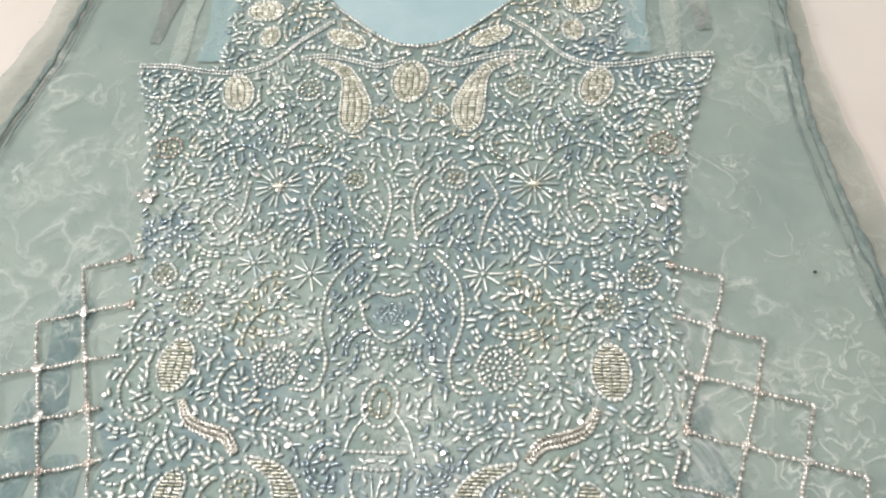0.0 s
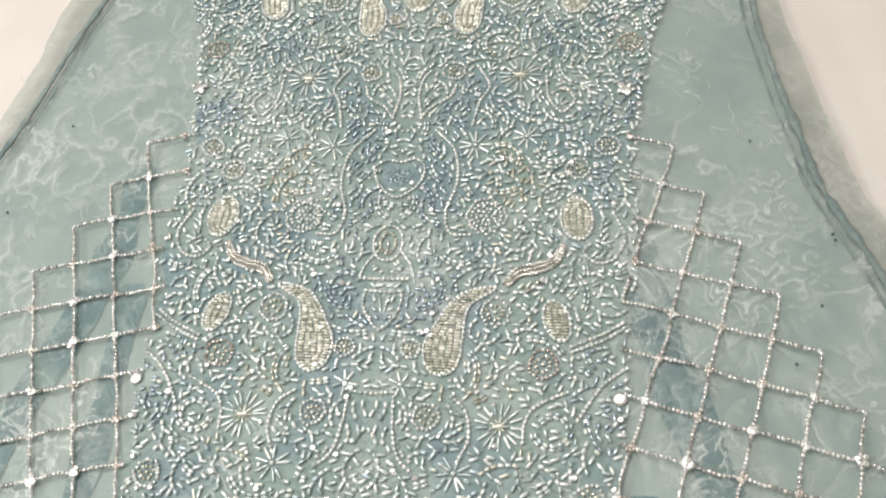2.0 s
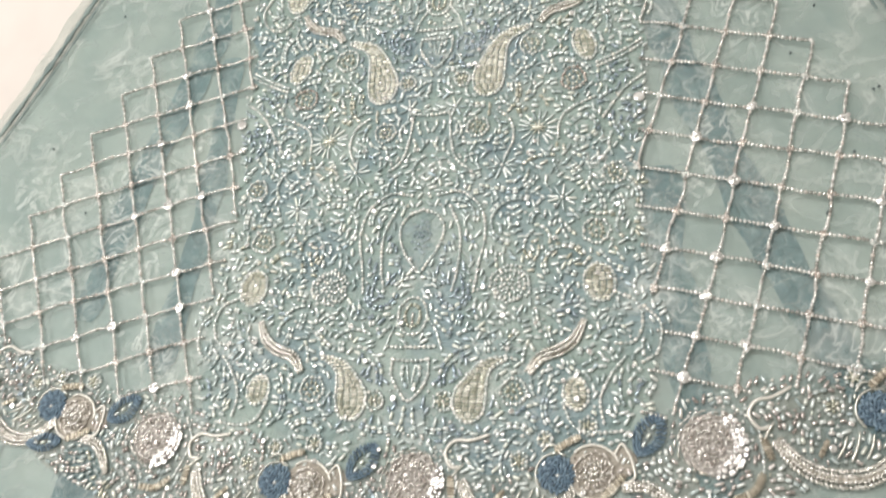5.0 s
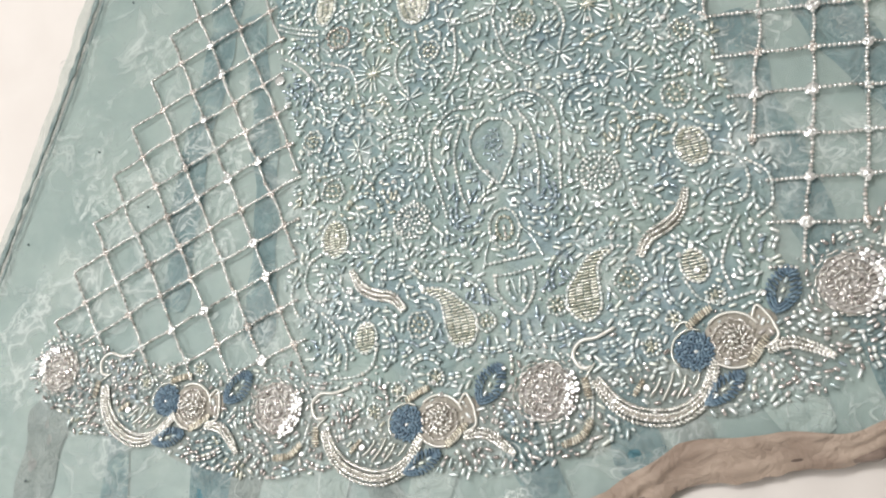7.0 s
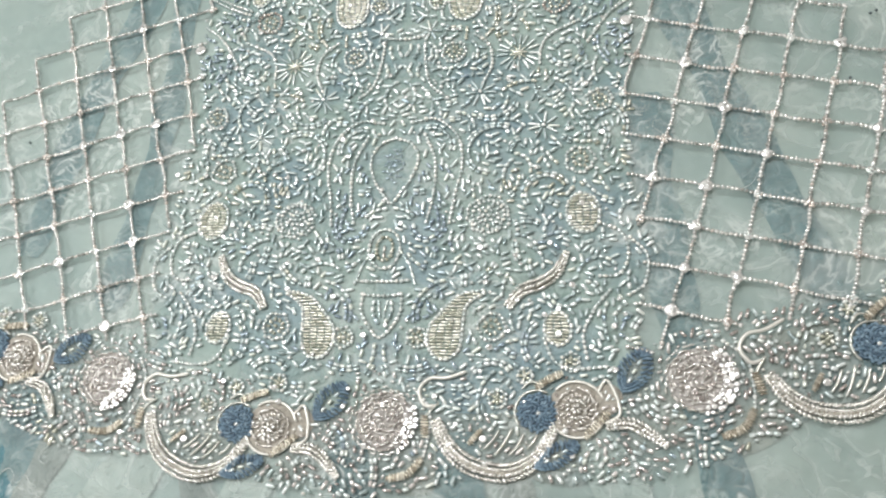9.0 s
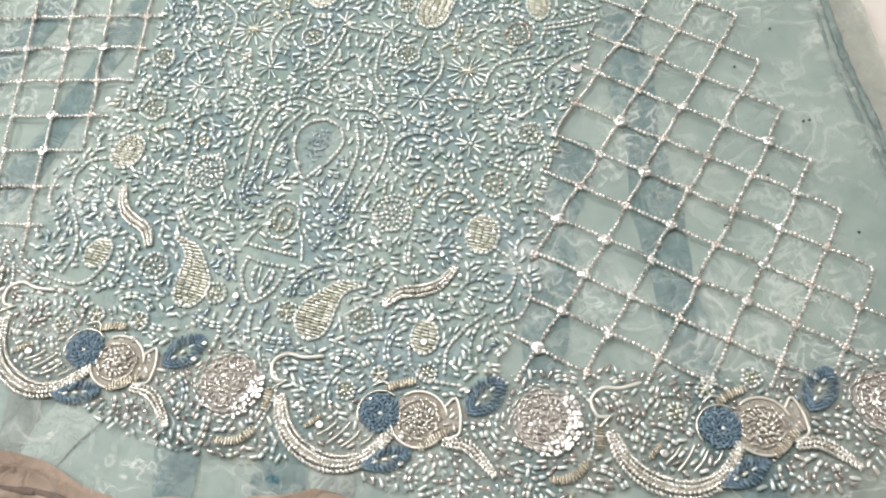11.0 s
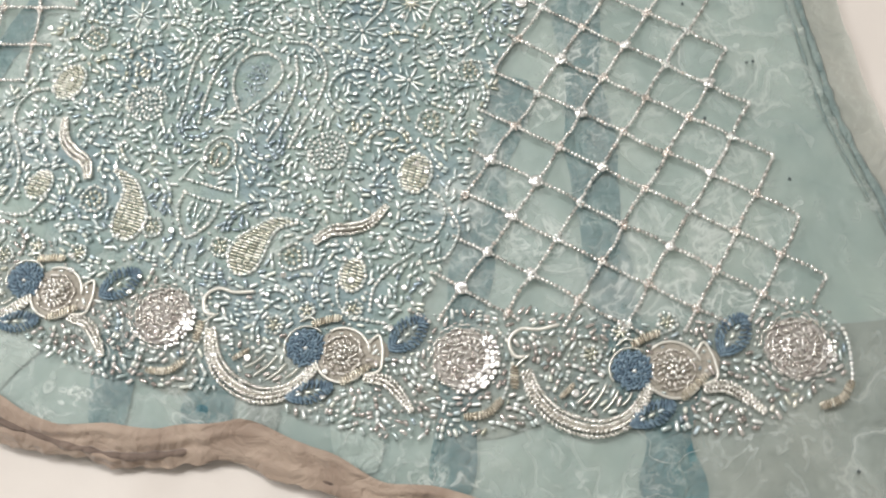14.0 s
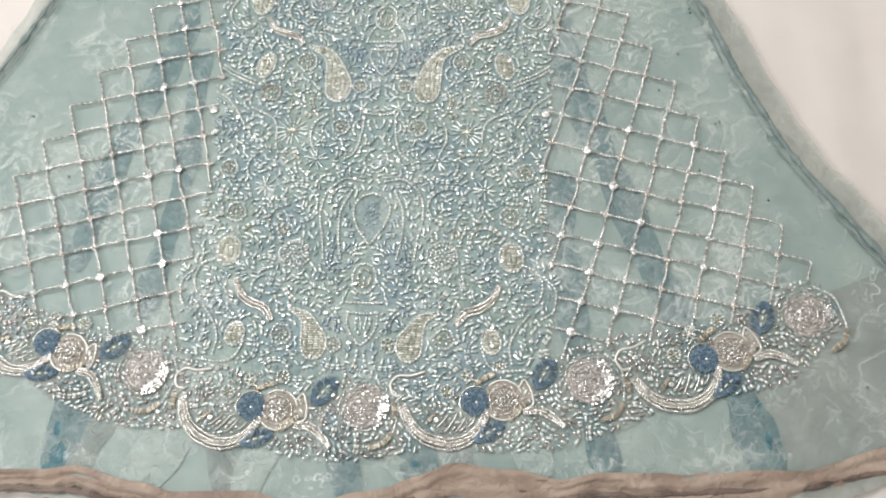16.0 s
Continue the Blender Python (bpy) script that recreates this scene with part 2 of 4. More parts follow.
def curve(points, step=0.0005):
    """An even walk along a smooth line through the points: rows of x, y, angle."""
    p = [np.array(q, float) for q in points]
    p = [2 * p[0] - p[1]] + p + [2 * p[-1] - p[-2]]
    dense = []
    for k in range(1, len(p) - 2):
        for t in np.linspace(0, 1, 24, endpoint=False):
            dense.append(0.5 * (2 * p[k] + (p[k + 1] - p[k - 1]) * t + (2 * p[k - 1] - 5 * p[k] + 4 * p[k + 1] - p[k + 2]) * t * t + (3 * p[k] - p[k - 1] - 3 * p[k + 1] + p[k + 2]) * t ** 3))
    dense = np.array(dense + [p[-2]])
    far = np.r_[0, np.cumsum(np.hypot(*np.diff(dense, axis=0).T))]
    s = np.arange(0, far[-1], step)
    x, y = np.interp(s, far, dense[:, 0]), np.interp(s, far, dense[:, 1])
    return np.stack([x, y, np.arctan2(np.gradient(y), np.gradient(x))], 1)


def tube(name, points, r, lift=0.0, n=6, wobble=0.0, flat=1.0):
    """A cord of round section along a smooth line."""
    c = curve(points, max(r * 1.2, 0.0012))
    v, f = [], []
    for i, (x, y, a) in enumerate(c):
        end = 0.45 if i in (0, len(c) - 1) else 1.0
        rr = r * end * (1 + wobble * noise.noise((x * 90, y * 90, 1)))
        z = surf(x, y) + r * flat * 0.8 + lift
        for k in range(n):
            b = 2 * math.pi * k / n
            v.append((x - math.sin(a) * rr * math.cos(b), y + math.cos(a) * rr * math.cos(b), z + rr * flat * math.sin(b)))
    for i in range(len(c) - 1):
        f += [(i * n + k, i * n + (k + 1) % n, (i + 1) * n + (k + 1) % n, (i + 1) * n + k) for k in range(n)]
    return quads(name, v, f)


# ---- the room: unseen walls and ceiling added for bounce and reflections ----
def plain(name, verts, material, label):
    me = bpy.data.meshes.new(name)
    me.from_pydata(verts, [], [(0, 1, 2, 3), (7, 6, 5, 4), (0, 4, 5, 1), (1, 5, 6, 2), (2, 6, 7, 3), (3, 7, 4, 0)])
    return tagged(link(name, me, material), label, "wall", kind="structure")


def slab(x0, x1, y0, y1, z0, z1):
    return [(x0, y0, z0), (x0, y1, z0), (x1, y1, z0), (x1, y0, z0), (x0, y0, z1), (x0, y1, z1), (x1, y1, z1), (x1, y0, z1)]


R = 1.7
plain("wall_north", slab(-R, R, R, R + 0.1, -0.05, 2.3), WALL, "unseen plain cream wall added to close the room on the north")
plain("wall_south", slab(-R, R, -R - 0.1, -R, -0.05, 2.3), WALL, "unseen plain cream wall added to close the room on the south")
plain("wall_east", slab(R, R + 0.1, -R, R, -0.05, 2.3), WALL, "unseen plain cream side wall added to close the room")
plain("wall_west", slab(-R - 0.1, -R, -R, R, -0.05, 2.3), WALL, "unseen plain cream side wall added to close the room")
plain("ceiling", slab(-R, R, -R, R, 2.3, 2.4), WALL, "unseen plain cream ceiling added to close the room")


def bed_sheet():
    n, v, f = 260, [], []
    for j in range(n + 1):
        for i in range(n + 1):
            u, w = 2 * i / n - 1, 2 * j / n - 1
            x, y = R * u * (0.35 + 0.65 * u * u), -0.1 + (R - 0.1) * w * (0.35 + 0.65 * w * w)
            fold = noise.noise((x * 9 + 0.6 * y, y * 1.6, 3)) ** 3 * 0.030
            z = -0.018 + fold + 0.002 * noise.noise((x * 14, y * 9, 8)) + 0.0030 * abs(noise.noise((x * 26 + 2.5 * y, y * 3.0, 6)))
            v.append((x, y, min(z, -0.009)))
    for j in range(n):
        f += [(j * (n + 1) + i, j * (n + 1) + i + 1, (j + 1) * (n + 1) + i + 1, (j + 1) * (n + 1) + i) for i in range(n)]
    return tagged(link("bed_sheet", quads("bed_sheet", v, f), SHEET), "creased white cotton sheet spread under the garment", "sheet", kind="structure")


bed_sheet()

# ---- the garment: cloth ----
garment = tagged(new("embroidered_garment"), "aqua organza garment panel with silver beadwork, spread on a white sheet", "garment")

RIGHT_Y = [-0.56, -0.34, -0.317, -0.26, -0.20, -0.10, -0.045, 0.007, 0.039, 0.097, 0.177, 0.286, 0.45]
RIGHT_X = [0.640, 0.503, 0.492, 0.452, 0.409, 0.362, 0.342, 0.317, 0.311, 0.298, 0.285, 0.282, 0.280]
LEFT_Y = [-0.56, -0.197, -0.15, -0.061, -0.02, 0.038, 0.092, 0.169, 0.241, 0.304, 0.45]
LEFT_X = [-0.640, -0.459, -0.438, -0.399, -0.384, -0.358, -0.342, -0.326, -0.305, -0.296, -0.280]
HEM_X = [-0.64, -0.45, -0.32, -0.23, -0.16, -0.03, 0.036, 0.085, 0.12, 0.19, 0.29, 0.39, 0.457, 0.64]
HEM_Y = [-0.50, -0.520, -0.534, -0.535, -0.548, -0.550, -0.537, -0.516, -0.518, -0.520, -0.516, -0.505, -0.490, -0.46]


def x_left(y):
    return float(np.interp(y, LEFT_Y, LEFT_X))


def x_right(y):
    return float(np.interp(y, RIGHT_Y, RIGHT_X))


def y_hem(x):
    return float(np.interp(x, HEM_X, HEM_Y)) + 0.003 * noise.noise((x * 30, 0, 4))


def sheet_of(name, nx, ny, place):
    """A cloth whose vertex at u, w (0 to 1) lies at place(u, w)."""
    v = [place(i / nx, j / ny) for j in range(ny + 1) for i in range(nx + 1)]
    f = [(j * (nx + 1) + i, j * (nx + 1) + i + 1, (j + 1) * (nx + 1) + i + 1, (j + 1) * (nx + 1) + i) for j in range(ny) for i in range(nx)]
    return quads(name, v, f)


def on_garment(u, w):
    top = 0.45
    y = top + (-0.5 - top) * w
    x = x_left(y) + (x_right(y) - x_left(y)) * u
    y = top + (y_hem(x) - top) * w
    return x_left(y) + (x_right(y) - x_left(y)) * u, y


def lining_at(u, w):
    x, y = on_garment(u, w)
    return x, y, surf(x, y) - 0.005 + 0.0012 * noise.noise((x * 25, y * 25, 2))


def plainness(x, y):
    """1 on the bare cloth, 0 under the beadwork."""
    return min(1.0, max(0.0, (abs(x) - 0.20) / 0.05)) if y > -0.49 else 1.0


def organza_at(u, w):
    x, y = on_garment(u, w)
    k = plainness(x, y)
    q = noise.noise((x * 16 + 3, y * 13, 5)) * 0.0013 + (0.5 - abs(noise.noise((x * 30, y * 26, 7)))) * 0.0022
    hem = min(1.0, max(0.0, (-0.496 + 0.011 * x + 0.56 * x * x - y) / 0.02))
    ridge = 0.3 - abs(noise.noise((x * 42 + 6 * y, y * 16, 11))) - 0.5 * abs(noise.noise((x * 70, y * 60, 14)))
    z = surf(x, y) - 0.0004 + (q - 0.0012) * k + 0.0034 * ridge * hem
    return x, y, z


link("lining", sheet_of("lining", 120, 130, lining_at), LINING, garment, "aqua satin lining under the sheer layer")
link("organza_layer", sheet_of("organza_layer", 380, 360, organza_at), ORGANZA, garment, "sheer crinkled aqua organza top layer")


def pleat(points, width, lift=0.0, material=PLEAT, label="darker teal-blue lining pleat"):
    """A fold of the lining that shows as a darker stripe through the organza."""
    c = curve(points, 0.006)
    v, f = [], []
    for i, (x, y, a) in enumerate(c):
        wide = 1.05 * width * (1.05 + 0.5 * noise.noise((x * 26, y * 26, 9))) * min(1, 0.6 + i / 4, 0.6 + (len(c) - 1 - i) / 4)
        for k in range(7):
            s = (k / 6 - 0.5) * wide
            px, py = x - math.sin(a) * s, y + math.cos(a) * s
            v.append((px, py, surf(px, py) - 0.0036 + lift + 0.0010 * math.sin(math.pi * k / 6)))
    for i in range(len(c) - 1):
        f += [(i * 7 + k, i * 7 + k + 1, (i + 1) * 7 + k + 1, (i + 1) * 7 + k) for k in range(6)]
    link("pleat", quads("pleat", v, f), material, garment, label)


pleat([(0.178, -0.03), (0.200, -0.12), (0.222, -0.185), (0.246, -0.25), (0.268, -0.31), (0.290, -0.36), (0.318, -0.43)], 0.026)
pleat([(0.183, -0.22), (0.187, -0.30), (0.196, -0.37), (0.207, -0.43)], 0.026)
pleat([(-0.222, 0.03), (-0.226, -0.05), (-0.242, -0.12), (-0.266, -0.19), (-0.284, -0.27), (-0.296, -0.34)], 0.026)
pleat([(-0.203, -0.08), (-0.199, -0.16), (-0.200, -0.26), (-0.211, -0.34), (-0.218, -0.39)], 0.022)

# crumpled under layers between the border and the hem; grey and pale folds paint shade and light
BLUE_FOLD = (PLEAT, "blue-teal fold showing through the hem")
DULL_FOLD = (GREY_FOLD, "grey fold showing through the hem, its shade painted in")
PALE = (PALE_FOLD, "pale fold showing through the hem, its light painted in")
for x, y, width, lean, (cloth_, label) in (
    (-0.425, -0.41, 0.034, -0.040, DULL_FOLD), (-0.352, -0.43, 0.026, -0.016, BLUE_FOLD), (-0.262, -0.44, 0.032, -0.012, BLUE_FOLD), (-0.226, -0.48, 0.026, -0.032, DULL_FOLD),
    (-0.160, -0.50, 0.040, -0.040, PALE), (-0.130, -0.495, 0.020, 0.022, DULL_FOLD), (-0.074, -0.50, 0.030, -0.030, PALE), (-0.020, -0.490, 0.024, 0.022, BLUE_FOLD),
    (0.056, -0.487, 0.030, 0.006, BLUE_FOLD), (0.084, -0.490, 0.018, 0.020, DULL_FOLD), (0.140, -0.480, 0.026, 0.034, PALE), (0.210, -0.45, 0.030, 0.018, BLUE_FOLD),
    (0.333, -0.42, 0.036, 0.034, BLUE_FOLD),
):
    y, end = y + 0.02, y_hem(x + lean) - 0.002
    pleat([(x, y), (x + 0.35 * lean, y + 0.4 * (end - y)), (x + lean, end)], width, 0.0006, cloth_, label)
for side in (1, -1):
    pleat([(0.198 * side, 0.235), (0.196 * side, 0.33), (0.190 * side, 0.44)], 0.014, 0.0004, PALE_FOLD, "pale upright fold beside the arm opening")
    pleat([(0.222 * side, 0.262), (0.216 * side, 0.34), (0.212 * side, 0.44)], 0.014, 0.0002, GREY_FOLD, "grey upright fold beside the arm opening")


def edge_line(side, y0, y1, off=0.0):
    f = x_left if side < 0 else x_right
    return [(f(y) + off * side, y) for y in np.arange(y0, y1, 0.03)]


for side, name in ((-1, "left"), (1, "right")):
    link("seam", tube("seam", edge_line(side, -0.49, 0.44), 0.0029, -0.001, 6, 0.9, 0.4), SEAM, garment, "dark teal rolled side seam")
    link("seam", tube("seam", edge_line(side, -0.49, 0.44, -0.009), 0.0011, -0.0012, 6, 0.9, 0.35), SEAM, garment, "fine stitched ridge beside the seam")

    def selvedge_at(u, w, s=side):
        y = -0.50 + 0.94 * w
        f = x_left if s < 0 else x_right
        wide = float(np.interp(y, [-0.5, -0.2, 0.0, 0.1, 0.2, 0.32], [0.036, 0.034, 0.032, 0.029, 0.024, 0.012] if s > 0 else [0.020, 0.022, 0.026, 0.034, 0.040, 0.036]))
        wide *= 1 + 0.25 * noise.noise((y * 11, s, 1)) + 0.05 * noise.noise((y * 50, s, 6))
        x = f(y) + s * u * wide
        return x, y, -0.003 - 0.004 * u + 0.0025 * noise.noise((x * 40, y * 40, 3)) * u

    me = sheet_of("raw_edge", 8, 260, selvedge_at)
    link("raw_edge", me, SELVEDGE, garment, "sheer frayed raw edge of organza")
    # frayed threads along the raw edge
    for k in range(14):
        w = random.random()
        x, y, z = selvedge_at(1.0, w)
        q = random.uniform(-0.6, 0.6)
        link("frayed_thread", tube("frayed_thread", [(x - side * 0.003, y), (x + side * 0.003, y + 0.004 * q), (x + side * random.uniform(0.004, 0.009), y - 0.006 * q)], 0.0003, -0.006, 4), WISP, garment)


def facing_at(u, w):
    x = -0.60 + 1.16 * u
    out = float(np.interp(x, [-0.60, -0.45, -0.33, -0.226, -0.118, -0.023, 0.048, 0.085, 0.133, 0.20, 0.275, 0.352, 0.448, 0.56], [0.012, 0.012, 0.012, 0.013, 0.020, 0.018, 0.020, 0.018, 0.020, 0.012, 0.017, 0.022, 0.013, 0.012]))
    over = 0.006 + 0.007 * noise.noise((x * 14, 6, 3))
    y = y_hem(x) + over - (out + over) * w * (1 + 0.35 * noise.noise((x * 26, 2, 2)) + 0.12 * noise.noise((x * 110, 2, 7)))
    z = 0.0008 - 0.0085 * w * w + 0.0030 * noise.noise((x * 17 + 3 * w, w * 3.5, 4)) + 0.0016 * math.sin(w * 9 + 5 * noise.noise((x * 9, 1, 1))) * math.sin(math.pi * w)
    return x, y, max(z, -0.0095)


link("hem_facing", sheet_of("hem_facing", 460, 18, facing_at), TAUPE, garment, "crumpled taupe facing along the raw hem")
# rolls in a darker taupe paint the shadow under the facing's folds
link("hem_fold_shade", tube("hem_fold_shade", [(x, y_hem(x) - 0.012 + 0.007 * noise.noise((x * 10, 5, 5))) for x in np.arange(-0.52, 0.08, 0.02)], 0.0022, -0.003, 6, 0.9, 0.7), SHADED_TAUPE, garment, "dark folded edge of the facing, shade painted in")
link("hem_fold_shade", tube("hem_fold_shade", [(x, y_hem(x) - 0.010 - 0.004 * noise.noise((x * 12, 5, 5))) for x in np.arange(0.10, 0.56, 0.03)], 0.003, -0.006, 6, 0.8, 0.8), SHADED_TAUPE, garment, "dark rolled edge of the facing, fold shadow painted in")


def under_hem_at(u, w):
    x = 0.22 + 0.30 * u
    y = y_hem(x) - 0.010 - 0.024 * w * math.sin(math.pi * min(1, u * 1.1)) * (1 + 0.4 * noise.noise((x * 50, 3, 3)))
    return x, y, -0.0075 + 0.002 * noise.noise((x * 70, y * 70, 3))


link("under_layer_edge", sheet_of("under_layer_edge", 120, 8, under_hem_at), SELVEDGE, garment, "crinkled edge of the under layer below the hem")


def frill_at(u, w):
    x = -0.30 + 0.20 * u
    y = y_hem(x) - 0.012 - 0.018 * w * math.sin(math.pi * u) * (1 + 0.6 * noise.noise((x * 60, 3, 9)))
    return x, y, -0.0075 + 0.002 * noise.noise((x * 70, y * 70, 3))


link("under_layer_edge", sheet_of("under_layer_edge", 90, 8, frill_at), SELVEDGE, garment, "crinkled edge of the under layer below the hem")


def neck_at(u, w):
    x = -0.095 + 0.19 * u
    y0 = 0.252 + 9.0 * x * x
    y = y0 + (0.44 - y0) * w
    return x, y, surf(x, y) + 0.0008 + 0.001 * noise.noise((x * 18, y * 10, 2))


link("neck_lining", sheet_of("neck_lining", 40, 30, neck_at), NECK, garment, "smooth pale blue lining inside the neckline")

def panel_edge(y):
    """Half the width of the beaded panel."""
    return float(np.interp(y, [-0.44, -0.39, -0.345, -0.30, -0.26, -0.21, -0.155, -0.085, -0.055, 0.01, 0.045, 0.08, 0.13, 0.165, 0.20, 0.238], [0.165, 0.176, 0.184, 0.176, 0.170, 0.174, 0.177, 0.178, 0.188, 0.185, 0.184, 0.188, 0.197, 0.203, 0.217, 0.228]))


def border_mid(x):
    return -0.4655 + 0.011 * x + 0.56 * x * x


def net_at(u, w):
    y = -0.455 + 0.689 * w
    x = (2 * u - 1) * (panel_edge(y) - 0.003 + 0.005 * noise.noise((y * 45, round(u), 2)))
    return x, max(y, border_mid(x) - 0.02), surf(x, y) - 0.0014


link("net_ground", sheet_of("net_ground", 90, 150, net_at), NET, garment, "grey-teal net ground of the beaded panel")


def border_net_at(u, w):
    x = -0.445 + 0.883 * u
    k = min(1.0, max(0.02, (0.44 - abs(x)) * 14)) ** 0.5
    y = border_mid(x) - 0.004 + (0.030 - 0.062 * w * (1 + 0.12 * math.sin(x * 60))) * k
    return x, y, surf(x, y) - 0.0030




def corner_at(u, w):
    y0 = -0.375 - 0.13 * w
    x0 = float(np.interp(y0, [-0.51, -0.44, -0.37], [0.372, 0.348, 0.332])) + 0.003 * noise.noise((y0 * 40, 1, 1))
    y = y0 + 0.06 * u * (1 - 0.5 * w)
    x = x0 + (x_right(y) - 0.004 - x0) * u
    y = max(y, y_hem(x) + 0.002)
    return x, y, surf(x, y) - 0.0037 + 0.0008 * noise.noise((x * 30, y * 30, 4))


link("corner_layer", sheet_of("corner_layer", 40, 40, corner_at), CORNER, garment, "greyish under layer at the corner of the hem")
link("net_ground", sheet_of("net_ground", 180, 16, border_net_at), BORDER_NET, garment, "grey-green net ground of the scalloped border")
for side in (1, -1):
    def yoke_at(u, w, s=side):
        y = 0.234 + 0.105 * w
        x0 = math.sqrt(max(0.0, (y - 0.250) / 9.0))
        x = s * (x0 + (0.157 - x0) * u)
        return x, y, surf(x, y) - 0.0014

    link("net_ground", sheet_of("net_ground", 30, 24, yoke_at), NET, garment, "grey-teal net ground beside the neckline")

for side in (1, -1):
    def strap_at(u, w, s=side):
        y = 0.240 + 0.20 * w
        x = s * (0.156 + 0.024 * u + 0.006 * noise.noise((y * 20, u, s)))
        return x, y, surf(x, y) - 0.0018 + 0.0006 * math.sin(u * 9)

    link("strap_lining", sheet_of("strap_lining", 8, 30, strap_at), NECK, garment, "pale blue lining strip beside the arm opening")

for k, (x, y) in enumerate([(0.321, -0.035), (0.306, -0.086), (0.285, -0.129), (0.339, -0.167), (0.320, -0.219), (-0.298, 0.068), (0.383, -0.250), (0.343, -0.165), (0.297, -0.267), (0.453, -0.428), (0.320, -0.030), (-0.452, -0.241), (-0.317, -0.239), (-0.449, -0.455), (-0.33, -0.02), (-0.37, -0.17), (0.27, 0.05)]):
    link("knot", Beads().add(x, y, k, 0.0022, 0.0011, 0.0003).mesh("knot", BALL), SPECK, garment, "tiny dark thread knot")

# white lines lying under the sheer layer, drawn in as its crinkle highlights
wisp_rng = random.Random(5)


def wisp(x, y, size, turn):
    pts, a, px, py = [], turn, x, y
    for k in range(wisp_rng.randint(5, 9)):
        pts.append((px, py))
        a += wisp_rng.uniform(-1.3, 1.3)
        px, py = px + size * 0.25 * math.cos(a), py + size * 0.25 * math.sin(a)
    link("crinkle_glint", tube("crinkle_glint", pts, wisp_rng.uniform(0.00012, 0.00022), -0.0010, 4, 0.9, 0.5), WISP, garment, "fine white line under the organza, drawn in as a crinkle highlight")


for k in range(26):
    s = 1 if k % 2 else -1
    y = wisp_rng.uniform(-0.50, 0.30)
    x = s * wisp_rng.uniform(0.21, 0.24 + 0.24 * max(0, (0.15 - y)))
    wisp(x, y, wisp_rng.uniform(0.015, 0.035), wisp_rng.uniform(0, 6.28))
for k in range(14):
    x = wisp_rng.uniform(-0.4, 0.4)
    wisp(x, y_hem(x) + wisp_rng.uniform(0.02, 0.035), 0.016, wisp_rng.uniform(0, 6.28))

# ---- the garment: beadwork ----
CELL = 0.0006
taken = set()


def mark(x, y, r):
    k = int(r / CELL) + 1
    cx, cy = round(x / CELL), round(y / CELL)
    for i in range(-k, k + 1):
        for j in range(-k, k + 1):
            if i * i + j * j <= (r / CELL) ** 2:
                taken.add((cx + i, cy + j))


def mark_row(x, y, ang, length, r):
    n = max(1, int(length / CELL / 1.5))
    for k in range(n + 1):
        s = (k / n - 0.5) * length
        mark(x + s * math.cos(ang), y + s * math.sin(ang), r)


def free(x, y, ang, length, r):
    for k in range(6):
        s = (k / 5 - 0.5) * (length + 0.0006)
        px, py = x + s * math.cos(ang), y + s * math.sin(ang)
        for q in (-1, 0, 1):
            if (round((px - math.sin(ang) * q * r) / CELL), round((py + math.cos(ang) * q * r) / CELL)) in taken:
                return False
    return True


def unit_bead(name, form, material):
    one = Beads()
    one.rows.append((0, 0, 0, 1, 0, 0, 1.0, 1.0))
    me = one.mesh(name, form)
    me.materials.append(material)
    return me


WIRE_PIECE = unit_bead("coiled_wire", TUBE, bead_material("gold_wire_piece", [(0, (0.38, 0.34, 0.26)), (0.5, (0.58, 0.54, 0.44)), (1, (0.80, 0.76, 0.66))], 0.6, 0.22, False))
ROUND_PIECE = unit_bead("round_bead", BALL, bead_material("bright_round_piece", PEARL_STOPS, 0.45, 0.17, False))
GOLD_PIECE = unit_bead("gold_wire", TUBE, bead_material("gold_bead_piece", GOLD_STOPS, 0.55, 0.17, False))
BUGLE_PIECE = unit_bead("bugle_bead", TUBE, bead_material("silver_bugle", SILVER_STOPS, 0.48, 0.22, False))
BLUE_PIECE = unit_bead("blue_bead", BALL, bead_material("pale_blue_piece", [(0, (0.36, 0.46, 0.54)), (1, (0.62, 0.72, 0.78))], 0.6, 0.16, False))
ROPE_PIECE = unit_bead("bead", TUBE, bead_material("champagne_piece", CHAMPAGNE_STOPS, 0.6, 0.13, False))
TAN_PIECE = unit_bead("tan_bead", BALL, bead_material("tan_bead_piece", [(0, (0.46, 0.44, 0.40)), (0.5, (0.68, 0.65, 0.60)), (1, (0.94, 0.92, 0.89))], 0.55, 0.2, False))
SHINE_PIECE = unit_bead("sequin", DISC, bead_material("bright_sequin_piece", [(0, (0.74, 0.75, 0.75)), (1, (0.95, 0.94, 0.93))], 0.85, 0.22, False))
ROSE_PIECE = unit_bead("sequin", DISC, bead_material("rose_sequin_piece", ROSE_STOPS, 0.75, 0.2, False))


def pieces(name, beads, me, parent):
    """Each bead as an object of its own on one mesh."""
    for row in beads.rows:
        ob = new(name, me)
        ob.parent = parent
        ob.matrix_local = Matrix.LocRotScale(row[:3], Vector(row[3:6]).to_track_quat("X", "Z"), (row[6], row[7], row[7]))
        mark_row(row[0], row[1], math.atan2(row[4], row[3]), row[6], row[7] + 0.0004)


def finish(name, beads, form, material, parent, label=""):
    for x, y, z, dx, dy, dz, length, r in beads.rows:
        mark_row(x, y, math.atan2(dy, dx), length, r + 0.0004)
    return link(name, beads.mesh(name, form), material, parent, label)


